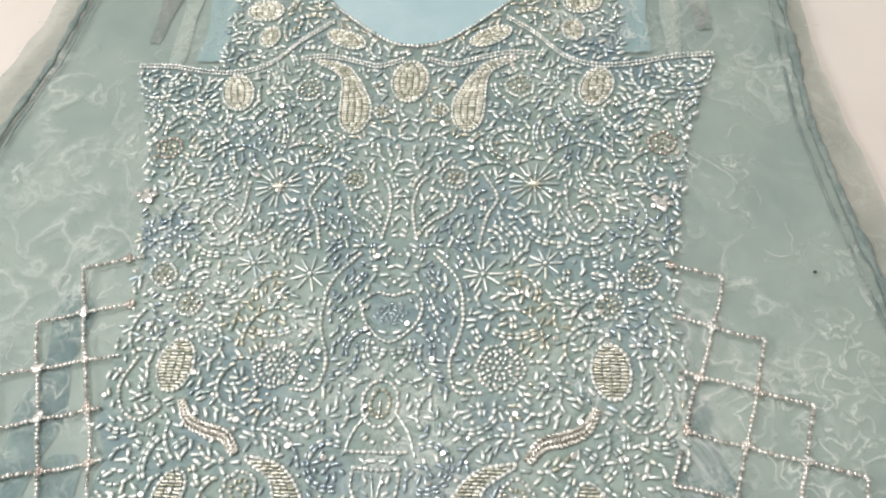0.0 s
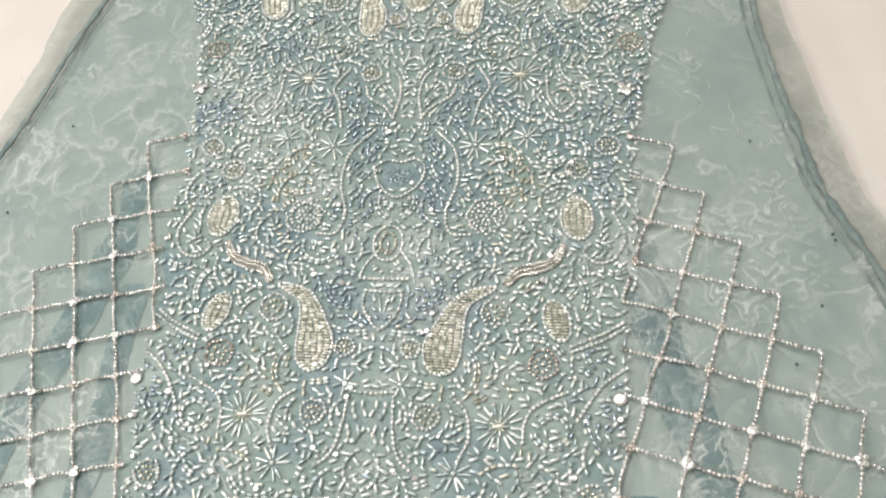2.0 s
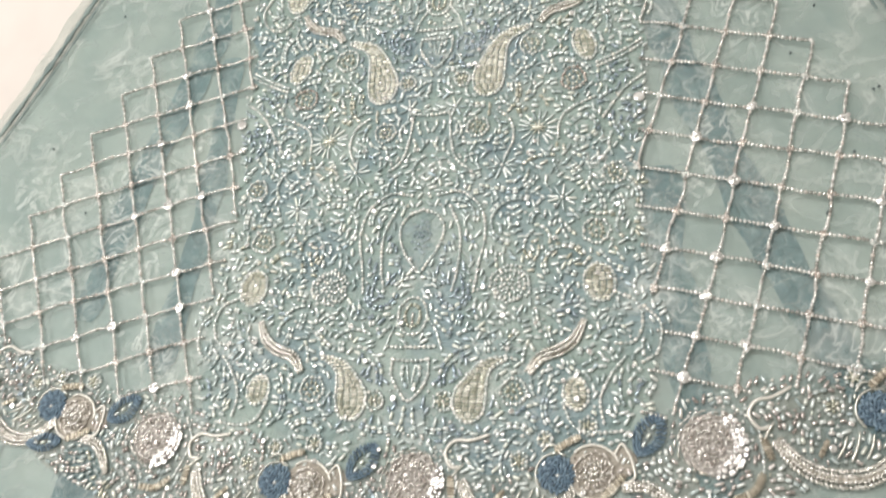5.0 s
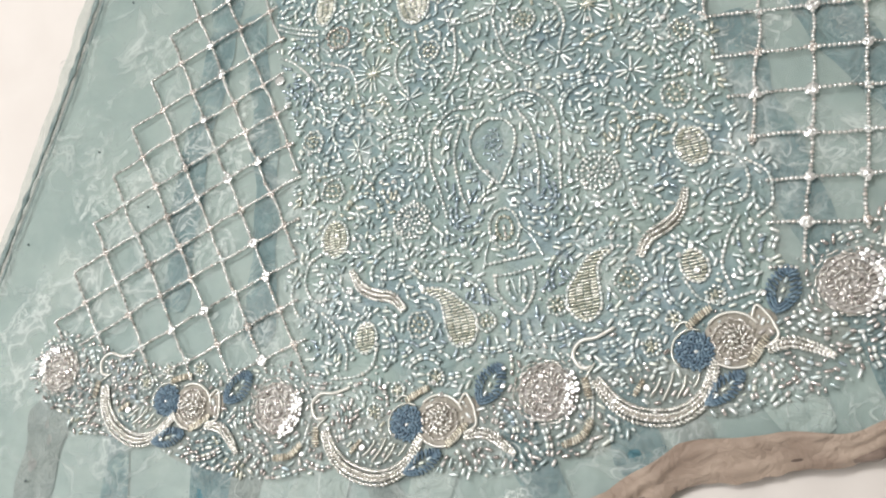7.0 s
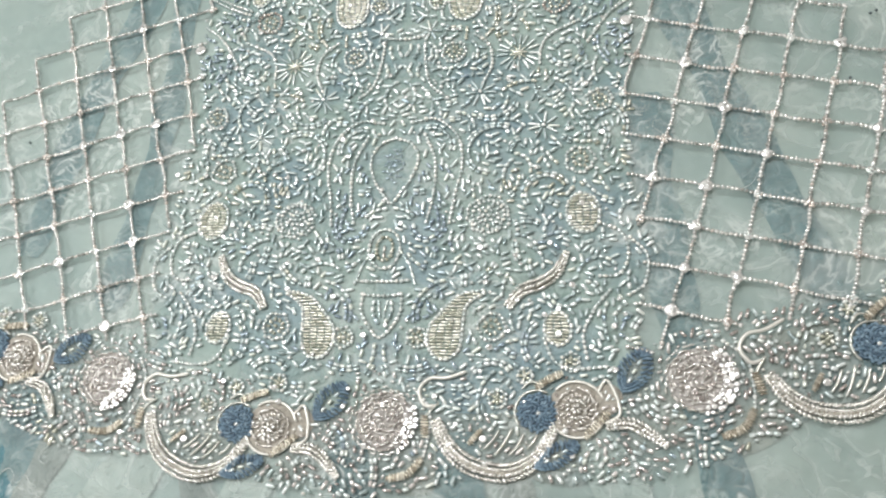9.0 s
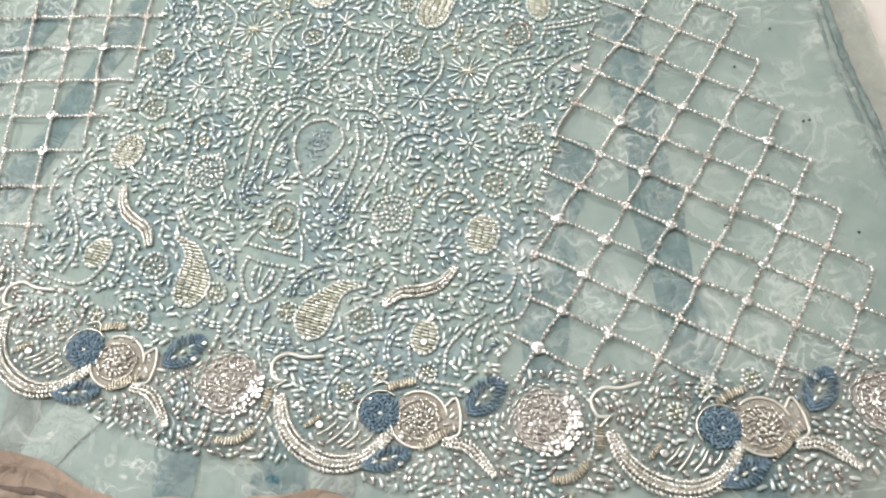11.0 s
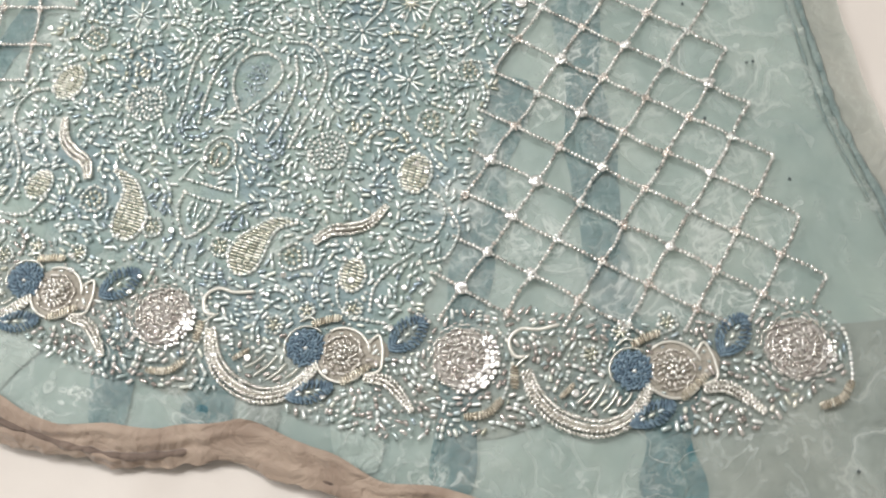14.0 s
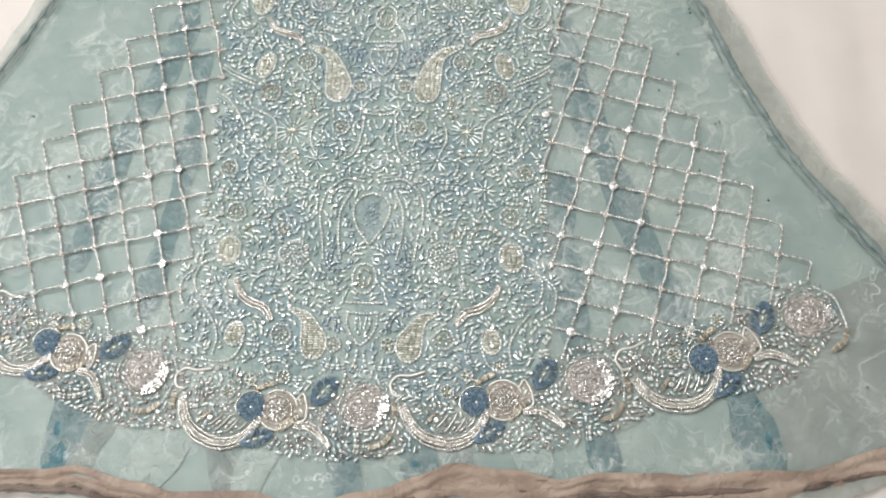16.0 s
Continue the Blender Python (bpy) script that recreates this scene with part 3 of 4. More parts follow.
def strung(points, beads=None, r=0.00142, gap=1.20, jitter=0.1, off=0.0):
    """Round beads along a line."""
    b = beads or Beads()
    step = 2.05 * r * gap
    for x, y, a in curve(points, step):
        b.add(x - math.sin(a) * off + random.uniform(-0.0002, 0.0002), y + math.cos(a) * off + random.uniform(-0.0002, 0.0002), a + random.uniform(-jitter, jitter), 2.0 * r * random.uniform(0.85, 1.1), r * random.uniform(0.82, 1.15))
    return b


def bugles(points, beads=None, r=0.00095, length=0.0048):
    b = beads or Beads()
    for x, y, a in curve(points, length * 1.08):
        b.add(x, y, a + random.uniform(-0.12, 0.12), length, r)
    return b


def flip(points, s):
    return [(x * s, y) for x, y in points]


def beaded(name, points, label="", r=0.00148, parent=None):
    """A thread with its round beads, each an object of its own."""
    part_ = link(name, tube(name, points, 0.0004), WISP, parent or garment, label)
    pieces("round_bead", strung(points, None, r), ROUND_PIECE, part_)
    return part_


def bugled(points, r=0.00095, length=0.0048):
    """A thread with bugle beads on it."""
    part_ = link("bead_string", tube("bead_string", points, 0.0004), WISP, garment)
    pieces("bugle_bead", bugles(points, None, r, length), BUGLE_PIECE, part_)


def string_of_beads(points, label="", r=0.00148):
    for s in (1, -1):
        beaded("bead_string", flip(points, s), label, r)


def spans(poly, y):
    """Where a level line crosses a closed outline."""
    xs = []
    for (x0, y0), (x1, y1) in zip(poly, poly[1:] + poly[:1]):
        if (y0 > y) != (y1 > y):
            xs.append(x0 + (y - y0) / (y1 - y0) * (x1 - x0))
    return sorted(xs)


def motif(name, outline, label, fill=True, gap=0.0022, tilt=0.0, r=0.00145):
    """A closed outline of round beads, filled with rows of coiled metal wire."""
    ring = [tuple(p[:2]) for p in curve(outline + outline[:1], 0.0012)]
    part_ = beaded(name, outline + outline[:1], label, r)
    for x, y in ring:
        mark(x, y, r)
    if fill:
        b = Beads()
        ys = [p[1] for p in ring]
        y = min(ys) + 0.0016
        while y < max(ys) - 0.001:
            xs = spans(ring, y)
            for x0, x1 in zip(xs[::2], xs[1::2]):
                n = max(1, round((x1 - x0 - 0.0018) / 0.0052))
                run = (x1 - x0 - 0.0022) / n
                for k in range(n):
                    if run > 0.002:
                        b.add((x0 + x1) / 2 + (k - (n - 1) / 2) * run, y + random.uniform(-0.0002, 0.0002), tilt + random.uniform(-0.12, 0.12), run * random.uniform(0.86, 0.98), random.uniform(0.00085, 0.00105), 0.0006)
            y += gap
        pieces("gold_wire", b, GOLD_PIECE, part_)
    return part_


def comma(x, y, w, h, tip, s=1):
    """A paisley's outline: a round body with a tail that ends at tip."""
    tx, ty = tip
    body = [(x + w * math.cos(a), y + h * math.sin(a)) for a in np.radians([150, 180, 215, 250, 290, 325, 0])]
    inner = [(x + w * 1.02, y + h * 0.55), (x + w * 0.95 + (tx - x) * 0.12, y + (ty - y) * 0.70)]
    outer = [(x + (tx - x) * 0.45 - w * 0.15, y + (ty - y) * 0.93), (x - w * 0.15 + (tx - x) * 0.1, y + (ty - y) * 0.68)]
    return flip(body + inner + [(tx, ty)] + outer, s)


def oval(x, y, w, h, turn=0.0, n=12):
    c, q = math.cos(turn), math.sin(turn)
    return [(x + c * w * math.cos(a) - q * h * math.sin(a), y + q * w * math.cos(a) + c * h * math.sin(a)) for a in (2 * math.pi * k / n for k in range(n))]


def ring_flower(x, y, r, label, material=PEARL, centre=GOLD):
    b = Beads()
    n = max(7, int(2 * math.pi * r / 0.0031))
    for k in range(n):
        a = 2 * math.pi * k / n
        q = r * random.uniform(0.88, 1.1)
        b.add(x + q * math.cos(a), y + q * math.sin(a), a + 1.57 + random.uniform(-0.4, 0.4), random.uniform(0.0022, 0.0032), random.uniform(0.0012, 0.0016))
    part_ = finish("flower_motif", b, BALL, material, garment, label)
    c = Beads()
    n = max(5, int(n * 0.5))
    for k in range(n):
        a = 2 * math.pi * (k + 0.5) / n
        c.add(x + r * random.uniform(0.42, 0.62) * math.cos(a), y + r * random.uniform(0.42, 0.62) * math.sin(a), a + random.uniform(-0.6, 0.6), random.uniform(0.0026, 0.0036), 0.0012)
    c.add(x, y, 0, 0.0028, 0.0015, 0.0004)
    for q, m in ((0.78, 20), (0.28, 6)) if r > 0.012 else ():
        for k in range(m):
            a = 2 * math.pi * k / m
            c.add(x + r * q * math.cos(a), y + r * q * math.sin(a), a + 0.6, 0.0028, 0.0013, 0.0004)
    finish("flower_centre", c, BALL, centre, part_)
    return part_


def sunburst(x, y, r, label):
    b = Beads()
    for k in range(17):
        a = 2 * math.pi * k / 17 + random.uniform(-0.08, 0.08)
        b.add(x + r * 0.68 * math.cos(a), y + r * 0.68 * math.sin(a), a, r * 0.52, 0.0010)
    part_ = link("sunburst_motif", Beads().add(x, y, 0, r * 0.5, r * 0.10).mesh("sunburst_motif", BALL), GOLD, garment, label)
    pieces("bugle_bead", b, BUGLE_PIECE, part_)
    c = Beads()
    for k in range(9):
        a = 2 * math.pi * k / 9
        c.add(x + r * 0.24 * math.cos(a), y + r * 0.24 * math.sin(a), a, r * 0.30, 0.0007, 0.0004)
    finish("flower_centre", c, TUBE, GOLD, part_)


def spray_star(x, y, r, n=9):
    b = Beads()
    for k in range(n):
        a = 2 * math.pi * k / n + random.uniform(-0.2, 0.2)
        b.add(x + r * 0.6 * math.cos(a), y + r * 0.6 * math.sin(a), a, r * 0.75, 0.00105)
    part_ = finish("star_motif", Beads().add(x, y, 0, 0.0030, 0.0016, 0.0003), BALL, PEARL, garment, "star of silver bugle beads")
    pieces("bugle_bead", b, BUGLE_PIECE, part_)


def rope(points, wide, rows, label):
    """A tapering band of several rows of beads."""
    b = Beads()
    c = curve(points, 0.0026)
    for i, (x, y, a) in enumerate(c):
        t = i / max(1, len(c) - 1)
        w = wide * (0.35 + 0.65 * math.sin(math.pi * min(1, 0.12 + t * 0.85)))
        for k in range(rows):
            o = (k / (rows - 1) - 0.5) * w
            b.add(x - math.sin(a) * o, y + math.cos(a) * o, a + (0.65 if k % 2 else -0.65) + random.uniform(-0.2, 0.2), random.uniform(0.0026, 0.0036), random.uniform(0.0010, 0.00135), 0.0009 * math.cos(o / wide * 3) + random.uniform(0, 0.0004))
    core = link("crescent_motif", tube("crescent_motif", points, wide * 0.3, -0.0004, 6, 0.0, 0.35), TAN, garment, label)
    pieces("bead", b, ROPE_PIECE, core)
    return core


def sequin(x, y, r, parent, tip=0.0, turn=0.0, label="", lift=0.0):
    b = Beads()
    b.rows.append((x, y, surf(x, y) + 0.0012 + lift, math.sin(tip) * math.cos(turn), math.sin(tip) * math.sin(turn), math.cos(tip), 0.0008, r))
    mark(x, y, r)
    return link("sequin", b.mesh("sequin", DISC), SEQUIN, parent, label)


# panel motifs, mirrored about the middle line
motif("drop_motif", oval(-0.003, 0.214, 0.014, 0.020), "leaf-shaped drop of pale gold coiled wire")
PAISLEY = "comma paisley of pale gold wire with beaded outline"
for s in (1, -1):
    motif("paisley_motif", comma(0.043, 0.186, 0.012, 0.021, (0.080, 0.236), s), PAISLEY)
    motif("paisley_motif", comma(0.047, -0.128, 0.0135, 0.019, (0.083, -0.079), s), PAISLEY)
    motif("paisley_motif", comma(0.045, -0.404, 0.0120, 0.016, (0.072, -0.372), s), PAISLEY)
    motif("paisley_motif", oval(0.138 * s, 0.205, 0.012, 0.018, -0.3 * s), "small rounded paisley of pale gold wire")
    motif("paisley_motif", oval(0.127 * s, -0.103, 0.009, 0.016, 0.3 * s), "small rounded paisley of pale gold wire")
    motif("paisley_motif", oval(0.121 * s, -0.398, 0.009, 0.0115, 0.2 * s), "small rounded paisley of pale gold wire")
    motif("oval_motif", oval(0.140 * s, -0.020, 0.012, 0.018, 0.1 * s), "oval rosette of pale gold wire")
    motif("oval_motif", oval(0.138 * s, -0.315, 0.0115, 0.015, 0.1 * s), "oval rosette of pale gold wire")
    motif("oval_motif", oval(0.058 * s, 0.259, 0.017, 0.008, 0.45 * s), "oval rosette of pale gold wire by the neckline")
    motif("oval_motif", oval(0.122 * s, 0.263, 0.008, 0.011, 0.1 * s), "oval rosette of pale gold wire by the neckline")
    motif("oval_motif", oval(0.130 * s, 0.292, 0.015, 0.011, 0.1 * s), "oval rosette of pale gold wire by the neckline")
    ring_flower(0.081 * s, 0.207, 0.0105, "small ring flower of pale beads")
    ring_flower(0.083 * s, -0.098, 0.0105, "small ring flower of pale beads")
    ring_flower(0.077 * s, -0.397, 0.0095, "small ring flower of pale beads")
    ring_flower(0.036 * s, 0.124, 0.009, "small ring flower of pale beads")
    ring_flower(0.040 * s, -0.177, 0.009, "small ring flower of pale beads")
    ring_flower(0.072 * s, -0.019, 0.0145, "round flower of white beads", PEARL, PEARL)
    ring_flower(0.072 * s, -0.316, 0.0145, "round flower of white beads", PEARL, PEARL)
    ring_flower(0.140 * s, 0.024, 0.009, "small flower of gold and white beads")
    ring_flower(0.163 * s, 0.046, 0.009, "small flower of gold and white beads")
    ring_flower(0.136 * s, -0.274, 0.010, "small flower of gold and white beads")
    ring_flower(0.150 * s, -0.225, 0.009, "small flower of gold and white beads")
    ring_flower(0.182 * s, 0.152, 0.009, "small flower of gold and white beads", COPPER)
    ring_flower(0.118 * s, -0.136, 0.010, "small flower of gold and white beads", COPPER)
    ring_flower(0.026 * s, -0.405, 0.007, "small flower of gold and white beads")
    ring_flower(0.024 * s, -0.128, 0.007, "small flower of gold and white beads")
    ring_flower(0.022 * s, 0.185, 0.006, "small flower of gold and white beads")
    sunburst(0.092 * s, 0.118, 0.019, "sunburst flower of silver bugle beads")
    sunburst(0.090 * s, -0.181, 0.018, "sunburst flower of silver bugle beads")
    spray_star(0.059 * s, 0.047, 0.014)
    spray_star(0.100 * s, 0.055, 0.012)
    spray_star(0.062 * s, -0.214, 0.013)
    spray_star(0.110 * s, -0.245, 0.012)
    spray_star(0.020 * s, -0.155, 0.010, 7)
    rope([(0.090 * s, -0.076), (0.098 * s, -0.066), (0.112 * s, -0.062), (0.124 * s, -0.056), (0.131 * s, -0.043)], 0.007, 3, "tapering crescent of gold beads")
    rope([(0.088 * s, -0.383), (0.096 * s, -0.372), (0.109 * s, -0.367), (0.120 * s, -0.359), (0.127 * s, -0.344)], 0.007, 3, "tapering crescent of gold beads")

HEART = [(-0.022, 0.026), (-0.012, 0.033), (0.0, 0.031), (0.012, 0.034), (0.020, 0.025), (0.016, 0.010), (0.0, -0.002), (-0.015, 0.009)]
TEAR = [(0.0, -0.251), (0.012, -0.256), (0.018, -0.268), (0.014, -0.284), (0.006, -0.297), (0.0, -0.305), (-0.007, -0.297), (-0.015, -0.284), (-0.018, -0.268), (-0.012, -0.256)]
motif("heart_motif", HEART, "open heart outline of white beads", False)
motif("teardrop_motif", TEAR, "open teardrop outline of white beads", False)
for cx, cy, wide, high in ((0.0, 0.018, 0.011, 0.008), (0.0, -0.274, 0.008, 0.015)):
    b = Beads()
    for k in range(26):
        a, q = k * 2.4, math.sqrt((k + 0.5) / 26)
        b.add(cx + wide * q * math.cos(a), cy + high * q * math.sin(a), random.uniform(0, 3.1), 0.0030, 0.0008)
    core = finish("inner_knot", Beads().add(cx, cy, 0.5, 0.0032, 0.0010), BALL, BLUE_BEAD, garment, "cluster of pale blue beads inside the outline")
    pieces("blue_bead", b, BLUE_PIECE, core)
    for k in range(60):
        a, q = k * 2.4, math.sqrt((k + 0.5) / 60) * 1.35
        mark(cx + wide * q * math.cos(a), cy + high * q * math.sin(a), 0.0018)
SHIELD = [(-0.015, 0.0), (-0.015, -0.012), (-0.009, -0.023), (-0.001, -0.031), (0.008, -0.023), (0.013, -0.012), (0.013, 0.0)]
for y0 in (-0.083, -0.374):
    beaded("shield_motif", [(x, y0 + y) for x, y in SHIELD], "pointed shield outline of white beads")
    beaded("bead_string", [(-0.020, y0 + 0.010), (0.0, y0 + 0.0095), (0.018, y0 + 0.010)])
    beaded("bead_string", [(-0.014, y0), (0.0, y0 - 0.001), (0.012, y0)])
    for s in (1, -1):
        bugled([(0.010 * s, y0 + 0.032), (0.017 * s, y0 + 0.022), (0.022 * s, y0 + 0.008)])
        bugled([(0.003 * s, y0 - 0.006), (0.001 * s, y0 - 0.018)], 0.0008, 0.004)
for y0 in (-0.043, -0.340):
    motif("eye_motif", oval(-0.002, y0, 0.0115, 0.015), "nested almond of white and gold beads", False)
    finish("eye_centre", strung(oval(-0.002, y0, 0.006, 0.009) + oval(-0.002, y0, 0.006, 0.009)[:1]), BALL, GOLD, garment)
    finish("eye_centre", bugles([(-0.002, y0 - 0.005), (-0.002, y0 + 0.005)]), TUBE, COPPER, garment)

VINE = "curving vine of white beads"
string_of_beads([(0.026, 0.062), (0.043, 0.041), (0.047, 0.012), (0.040, -0.015), (0.045, -0.034), (0.060, -0.035)], VINE)
string_of_beads([(0.011, -0.238), (0.030, -0.236), (0.047, -0.252), (0.051, -0.276), (0.047, -0.298), (0.044, -0.322)], VINE)
string_of_beads([(0.022, -0.249), (0.031, -0.272), (0.031, -0.299), (0.027, -0.320)], VINE)
string_of_beads([(0.056, 0.128), (0.067, 0.107), (0.060, 0.091), (0.055, 0.066)], VINE)
string_of_beads([(0.012, 0.075), (0.020, 0.086), (0.035, 0.097), (0.039, 0.109)], VINE)
string_of_beads([(0.012, 0.075), (0.008, 0.098), (0.011, 0.117), (0.018, 0.126)], VINE)
string_of_beads([(0.016, -0.164), (0.018, -0.186), (0.023, -0.205), (0.035, -0.216)], VINE)
string_of_beads([(0.056, -0.162), (0.067, -0.172), (0.070, -0.191), (0.062, -0.209)], VINE)
beaded("bead_string", [(-0.018, -0.160), (0.0, -0.162), (0.019, -0.160)])
string_of_beads([(0.167, -0.015), (0.175, -0.035), (0.168, -0.052), (0.155, -0.057), (0.145, -0.048), (0.152, -0.040)], "scroll of white beads")
string_of_beads([(0.149, -0.323), (0.163, -0.330), (0.168, -0.345), (0.162, -0.360), (0.148, -0.362)], "scroll of white beads")
string_of_beads([(0.169, -0.334), (0.180, -0.347), (0.178, -0.367), (0.166, -0.376)], "edge line of white beads")
string_of_beads([(0.114, 0.116), (0.116, 0.094), (0.127, 0.079), (0.137, 0.091), (0.129, 0.103), (0.119, 0.098)], "scroll of white beads")
string_of_beads([(0.112, -0.405), (0.119, -0.420), (0.132, -0.425), (0.155, -0.423)], VINE)
string_of_beads([(0.137, -0.122), (0.159, -0.112), (0.174, -0.102)], VINE)
string_of_beads([(0.138, -0.126), (0.160, -0.116), (0.175, -0.106)], VINE)
string_of_beads([(0.175, -0.136), (0.158, -0.150), (0.141, -0.176)], VINE)
string_of_beads([(0.106, -0.191), (0.107, -0.178), (0.114, -0.166), (0.137, -0.154)], VINE)
string_of_beads([(0.155, -0.372), (0.145, -0.385), (0.138, -0.402), (0.140, -0.418)], VINE)
for k in (0, 0.003):
    string_of_beads([(0.071, 0.280 - k), (0.094, 0.261 - k), (0.115, 0.238 - k), (0.138, 0.228 - k), (0.165, 0.228 - k), (0.195, 0.234 - k), (0.226, 0.236 - k)], "double line of white beads along the top edge", 0.00122)
    string_of_beads([(0.010, 0.238 - k), (0.029, 0.232 - k), (0.050, 0.238 - k), (0.072, 0.243 - k), (0.092, 0.241 - k)], "double line of white beads below the neckline", 0.00122)
string_of_beads([(0.0, 0.250), (0.020, 0.254), (0.040, 0.268), (0.060, 0.285), (0.076, 0.300)], "neckline edge of white beads")
for s in (1, -1):
    sequin(0.178 * s - (0.012 if s < 0 else 0), 0.101 + (0.008 if s < 0 else 0), 0.0052, garment, 0.04, 1.0, "large bright round sequin")
    for q in range(5):
        a = 1.3 * q + s
        sequin(0.178 * s - (0.012 if s < 0 else 0) + 0.0062 * math.cos(a), 0.101 + (0.008 if s < 0 else 0) + 0.0050 * math.sin(a), random.uniform(0.0018, 0.0030), garment, random.uniform(0.05, 0.35), a, "", 0.001)
    sequin(0.170 * s - (0.007 if s < 0 else 0), -0.158, 0.0048, garment, 0.03, 1.2, "large bright round sequin")

# ---- lattice ----
LAT_R = ((0.21207, 0.03203, -0.00995, 0.00045, -0.00001, -0.00037), (0.04493, -0.00836, -0.03375, 0.00008, 0.00017, 0.00001))
LAT_L = ((-0.22304, -0.03205, 0.01049, 0.00040, -0.00007, -0.00036), (0.05029, -0.00723, -0.03442, 0.00008, 0.00016, -0.00021))


def node(table, i, j):
    row = (1, i, j, i * j, j * j, i * i)
    return tuple(sum(a * b for a, b in zip(c, row)) for c in table)


def border_top(x):
    return border_mid(x) + 0.033 + 0.006 * math.sin(x * 30.2 + 1.0)


def chain(a, b, sag):
    """A twisted chain of small beads from node to node."""
    d = math.hypot(b[0] - a[0], b[1] - a[1])
    ang = math.atan2(b[1] - a[1], b[0] - a[0])
    n = max(2, round(d / 0.0030))
    out = []
    for k in range(n):
        t = (k + 0.5) / n
        o = sag * math.sin(math.pi * t) * 0.0016 + random.uniform(-0.0003, 0.0003)
        out.append((a[0] + (b[0] - a[0]) * t - math.sin(ang) * o, a[1] + (b[1] - a[1]) * t + math.cos(ang) * o, ang + random.uniform(-0.35, 0.35)))
    return out


BRIGHT_R = {(2, 7), (3, 8), (4, 9), (2, 10), (3, 10), (3, 11), (3, 12), (3, 13), (4, 12), (6, 10), (3, 6), (5, 6), (6, 8)}
BRIGHT_L = {(2, 8), (3, 8), (4, 8), (3, 10), (5, 11), (4, 13), (6, 11), (0, 1), (1, 3), (1, 2), (2, 5), (3, 11), (3, 6), (2, 4)}
for table, s, bright in ((LAT_R, 1, BRIGHT_R), (LAT_L, -1, BRIGHT_L)):
    def inside(p):
        return p[0] * s > panel_edge(p[1]) - 0.006 and p[1] > border_top(p[0]) - 0.004

    def shaken(i, j):
        x, y = node(table, i, j)
        if s > 0:
            x += 0.0035 * max(0, 1 - abs(i - 2.5) / 2.5) * min(1, max(0, (j - 7) / 3))
        return x + 0.0012 * noise.noise((i * 1.7, j * 2.3, s)), y + 0.0012 * noise.noise((i * 2.1, j * 1.9, s + 5))

    for kind in (0, 1):
        for k in range(0, 15):
            b = Beads()
            for q in range(0, 16):
                if kind == 0:
                    i0, j0, i1, j1 = k - q, k, k - q - 1, k
                else:
                    i0, j0, i1, j1 = k, k + q, k, k + q + 1
                if j1 < i1 or i0 > 9 or (kind == 1 and k > 9):
                    continue
                p0, p1 = shaken(i0, j0), shaken(i1, j1)
                for x, y, a in chain(p0, p1, random.uniform(-1, 1)):
                    if inside((x, y)):
                        b.add(x, y, a, random.uniform(0.0024, 0.0031), random.uniform(0.0012, 0.0017), 0.0009, random.uniform(-0.25, 0.25))
            if b.rows:
                finish("lattice_strand", b, BALL, STRAND, garment, "twisted chain of silver beads in the lattice")
    for i in range(-6, 10):
        for j in range(max(i, 0), 16):
            x, y = shaken(i, j)
            if not inside((x, y)) or i < -4:
                continue
            if (i, j) in bright:
                big = (i, j) in {(3, 13), (4, 13), (3, 10), (5, 11), (2, 7), (3, 8)}
                sequin(x, y, 0.0046 if big else 0.0036, garment, random.uniform(0.0, 0.10), random.uniform(0, 6.3), "bright silver sequin on a lattice crossing", 0.0014)
                for q in range(5):
                    a, d = random.uniform(0, 6.28), random.uniform(0.001, 0.0042)
                    sequin(x + d * math.cos(a), y + d * math.sin(a), random.uniform(0.0012, 0.0022), garment, random.uniform(0.02, 0.5), a, "", 0.0024)
            elif i == j:
                continue
            else:
                b = Beads()
                for k in range(9):
                    a = k * 0.7 + random.uniform(-0.3, 0.3)
                    b.add(x + random.uniform(0.0012, 0.0032) * math.cos(a), y + random.uniform(0.0012, 0.0032) * math.sin(a), a + random.uniform(0, 2), 0.0028, 0.00095, random.uniform(0.0006, 0.0016))
                b.add(x, y, 0, 0.0024, 0.0012, 0.0018)
                finish("lattice_knot", b, BALL, COPPER if random.random() < 0.7 else PEARL, garment, "cluster of copper-pink beads on a lattice crossing")

# ---- scalloped border ----
HOME = (0.313, -0.4075)
UNITS = [(-0.303, -0.4125, -14.0), (-0.0962, -0.4658, 1.7), (0.1083, -0.4536, 12.0), (0.313, -0.4075, 24.0)]


def mover(px, py, turn):
    c, q = math.cos(radians(turn - 24)), math.sin(radians(turn - 24))

    def at(points):
        return [(px + c * (x - HOME[0]) - q * (y - HOME[1]), py + q * (x - HOME[0]) + c * (y - HOME[1])) for x, y in points]

    return at


def cord(name, points, r, material, label=""):
    for x, y, a in curve(points, 0.001):
        mark(x, y, r)
    return link(name, tube(name, points, r, 0.0004), material, garment, label)


def coil(points, r, label="coil of pale gold wire"):
    """A close winding of wire round a short padded line."""
    core = link("wire_coil", tube("wire_coil", points, r * 0.72, 0.0, 6, 0.0, 0.6), TAN, garment, label)
    b = Beads()
    c = curve(points, 0.0019)
    for k, (x, y, a) in enumerate(c):
        b.add(x, y, a + 1.45, 2 * r * (0.75 if k in (0, len(c) - 1) else 1.0), 0.00072, r * 0.72)
    pieces("winding", b, WIRE_PIECE, core)
    return core


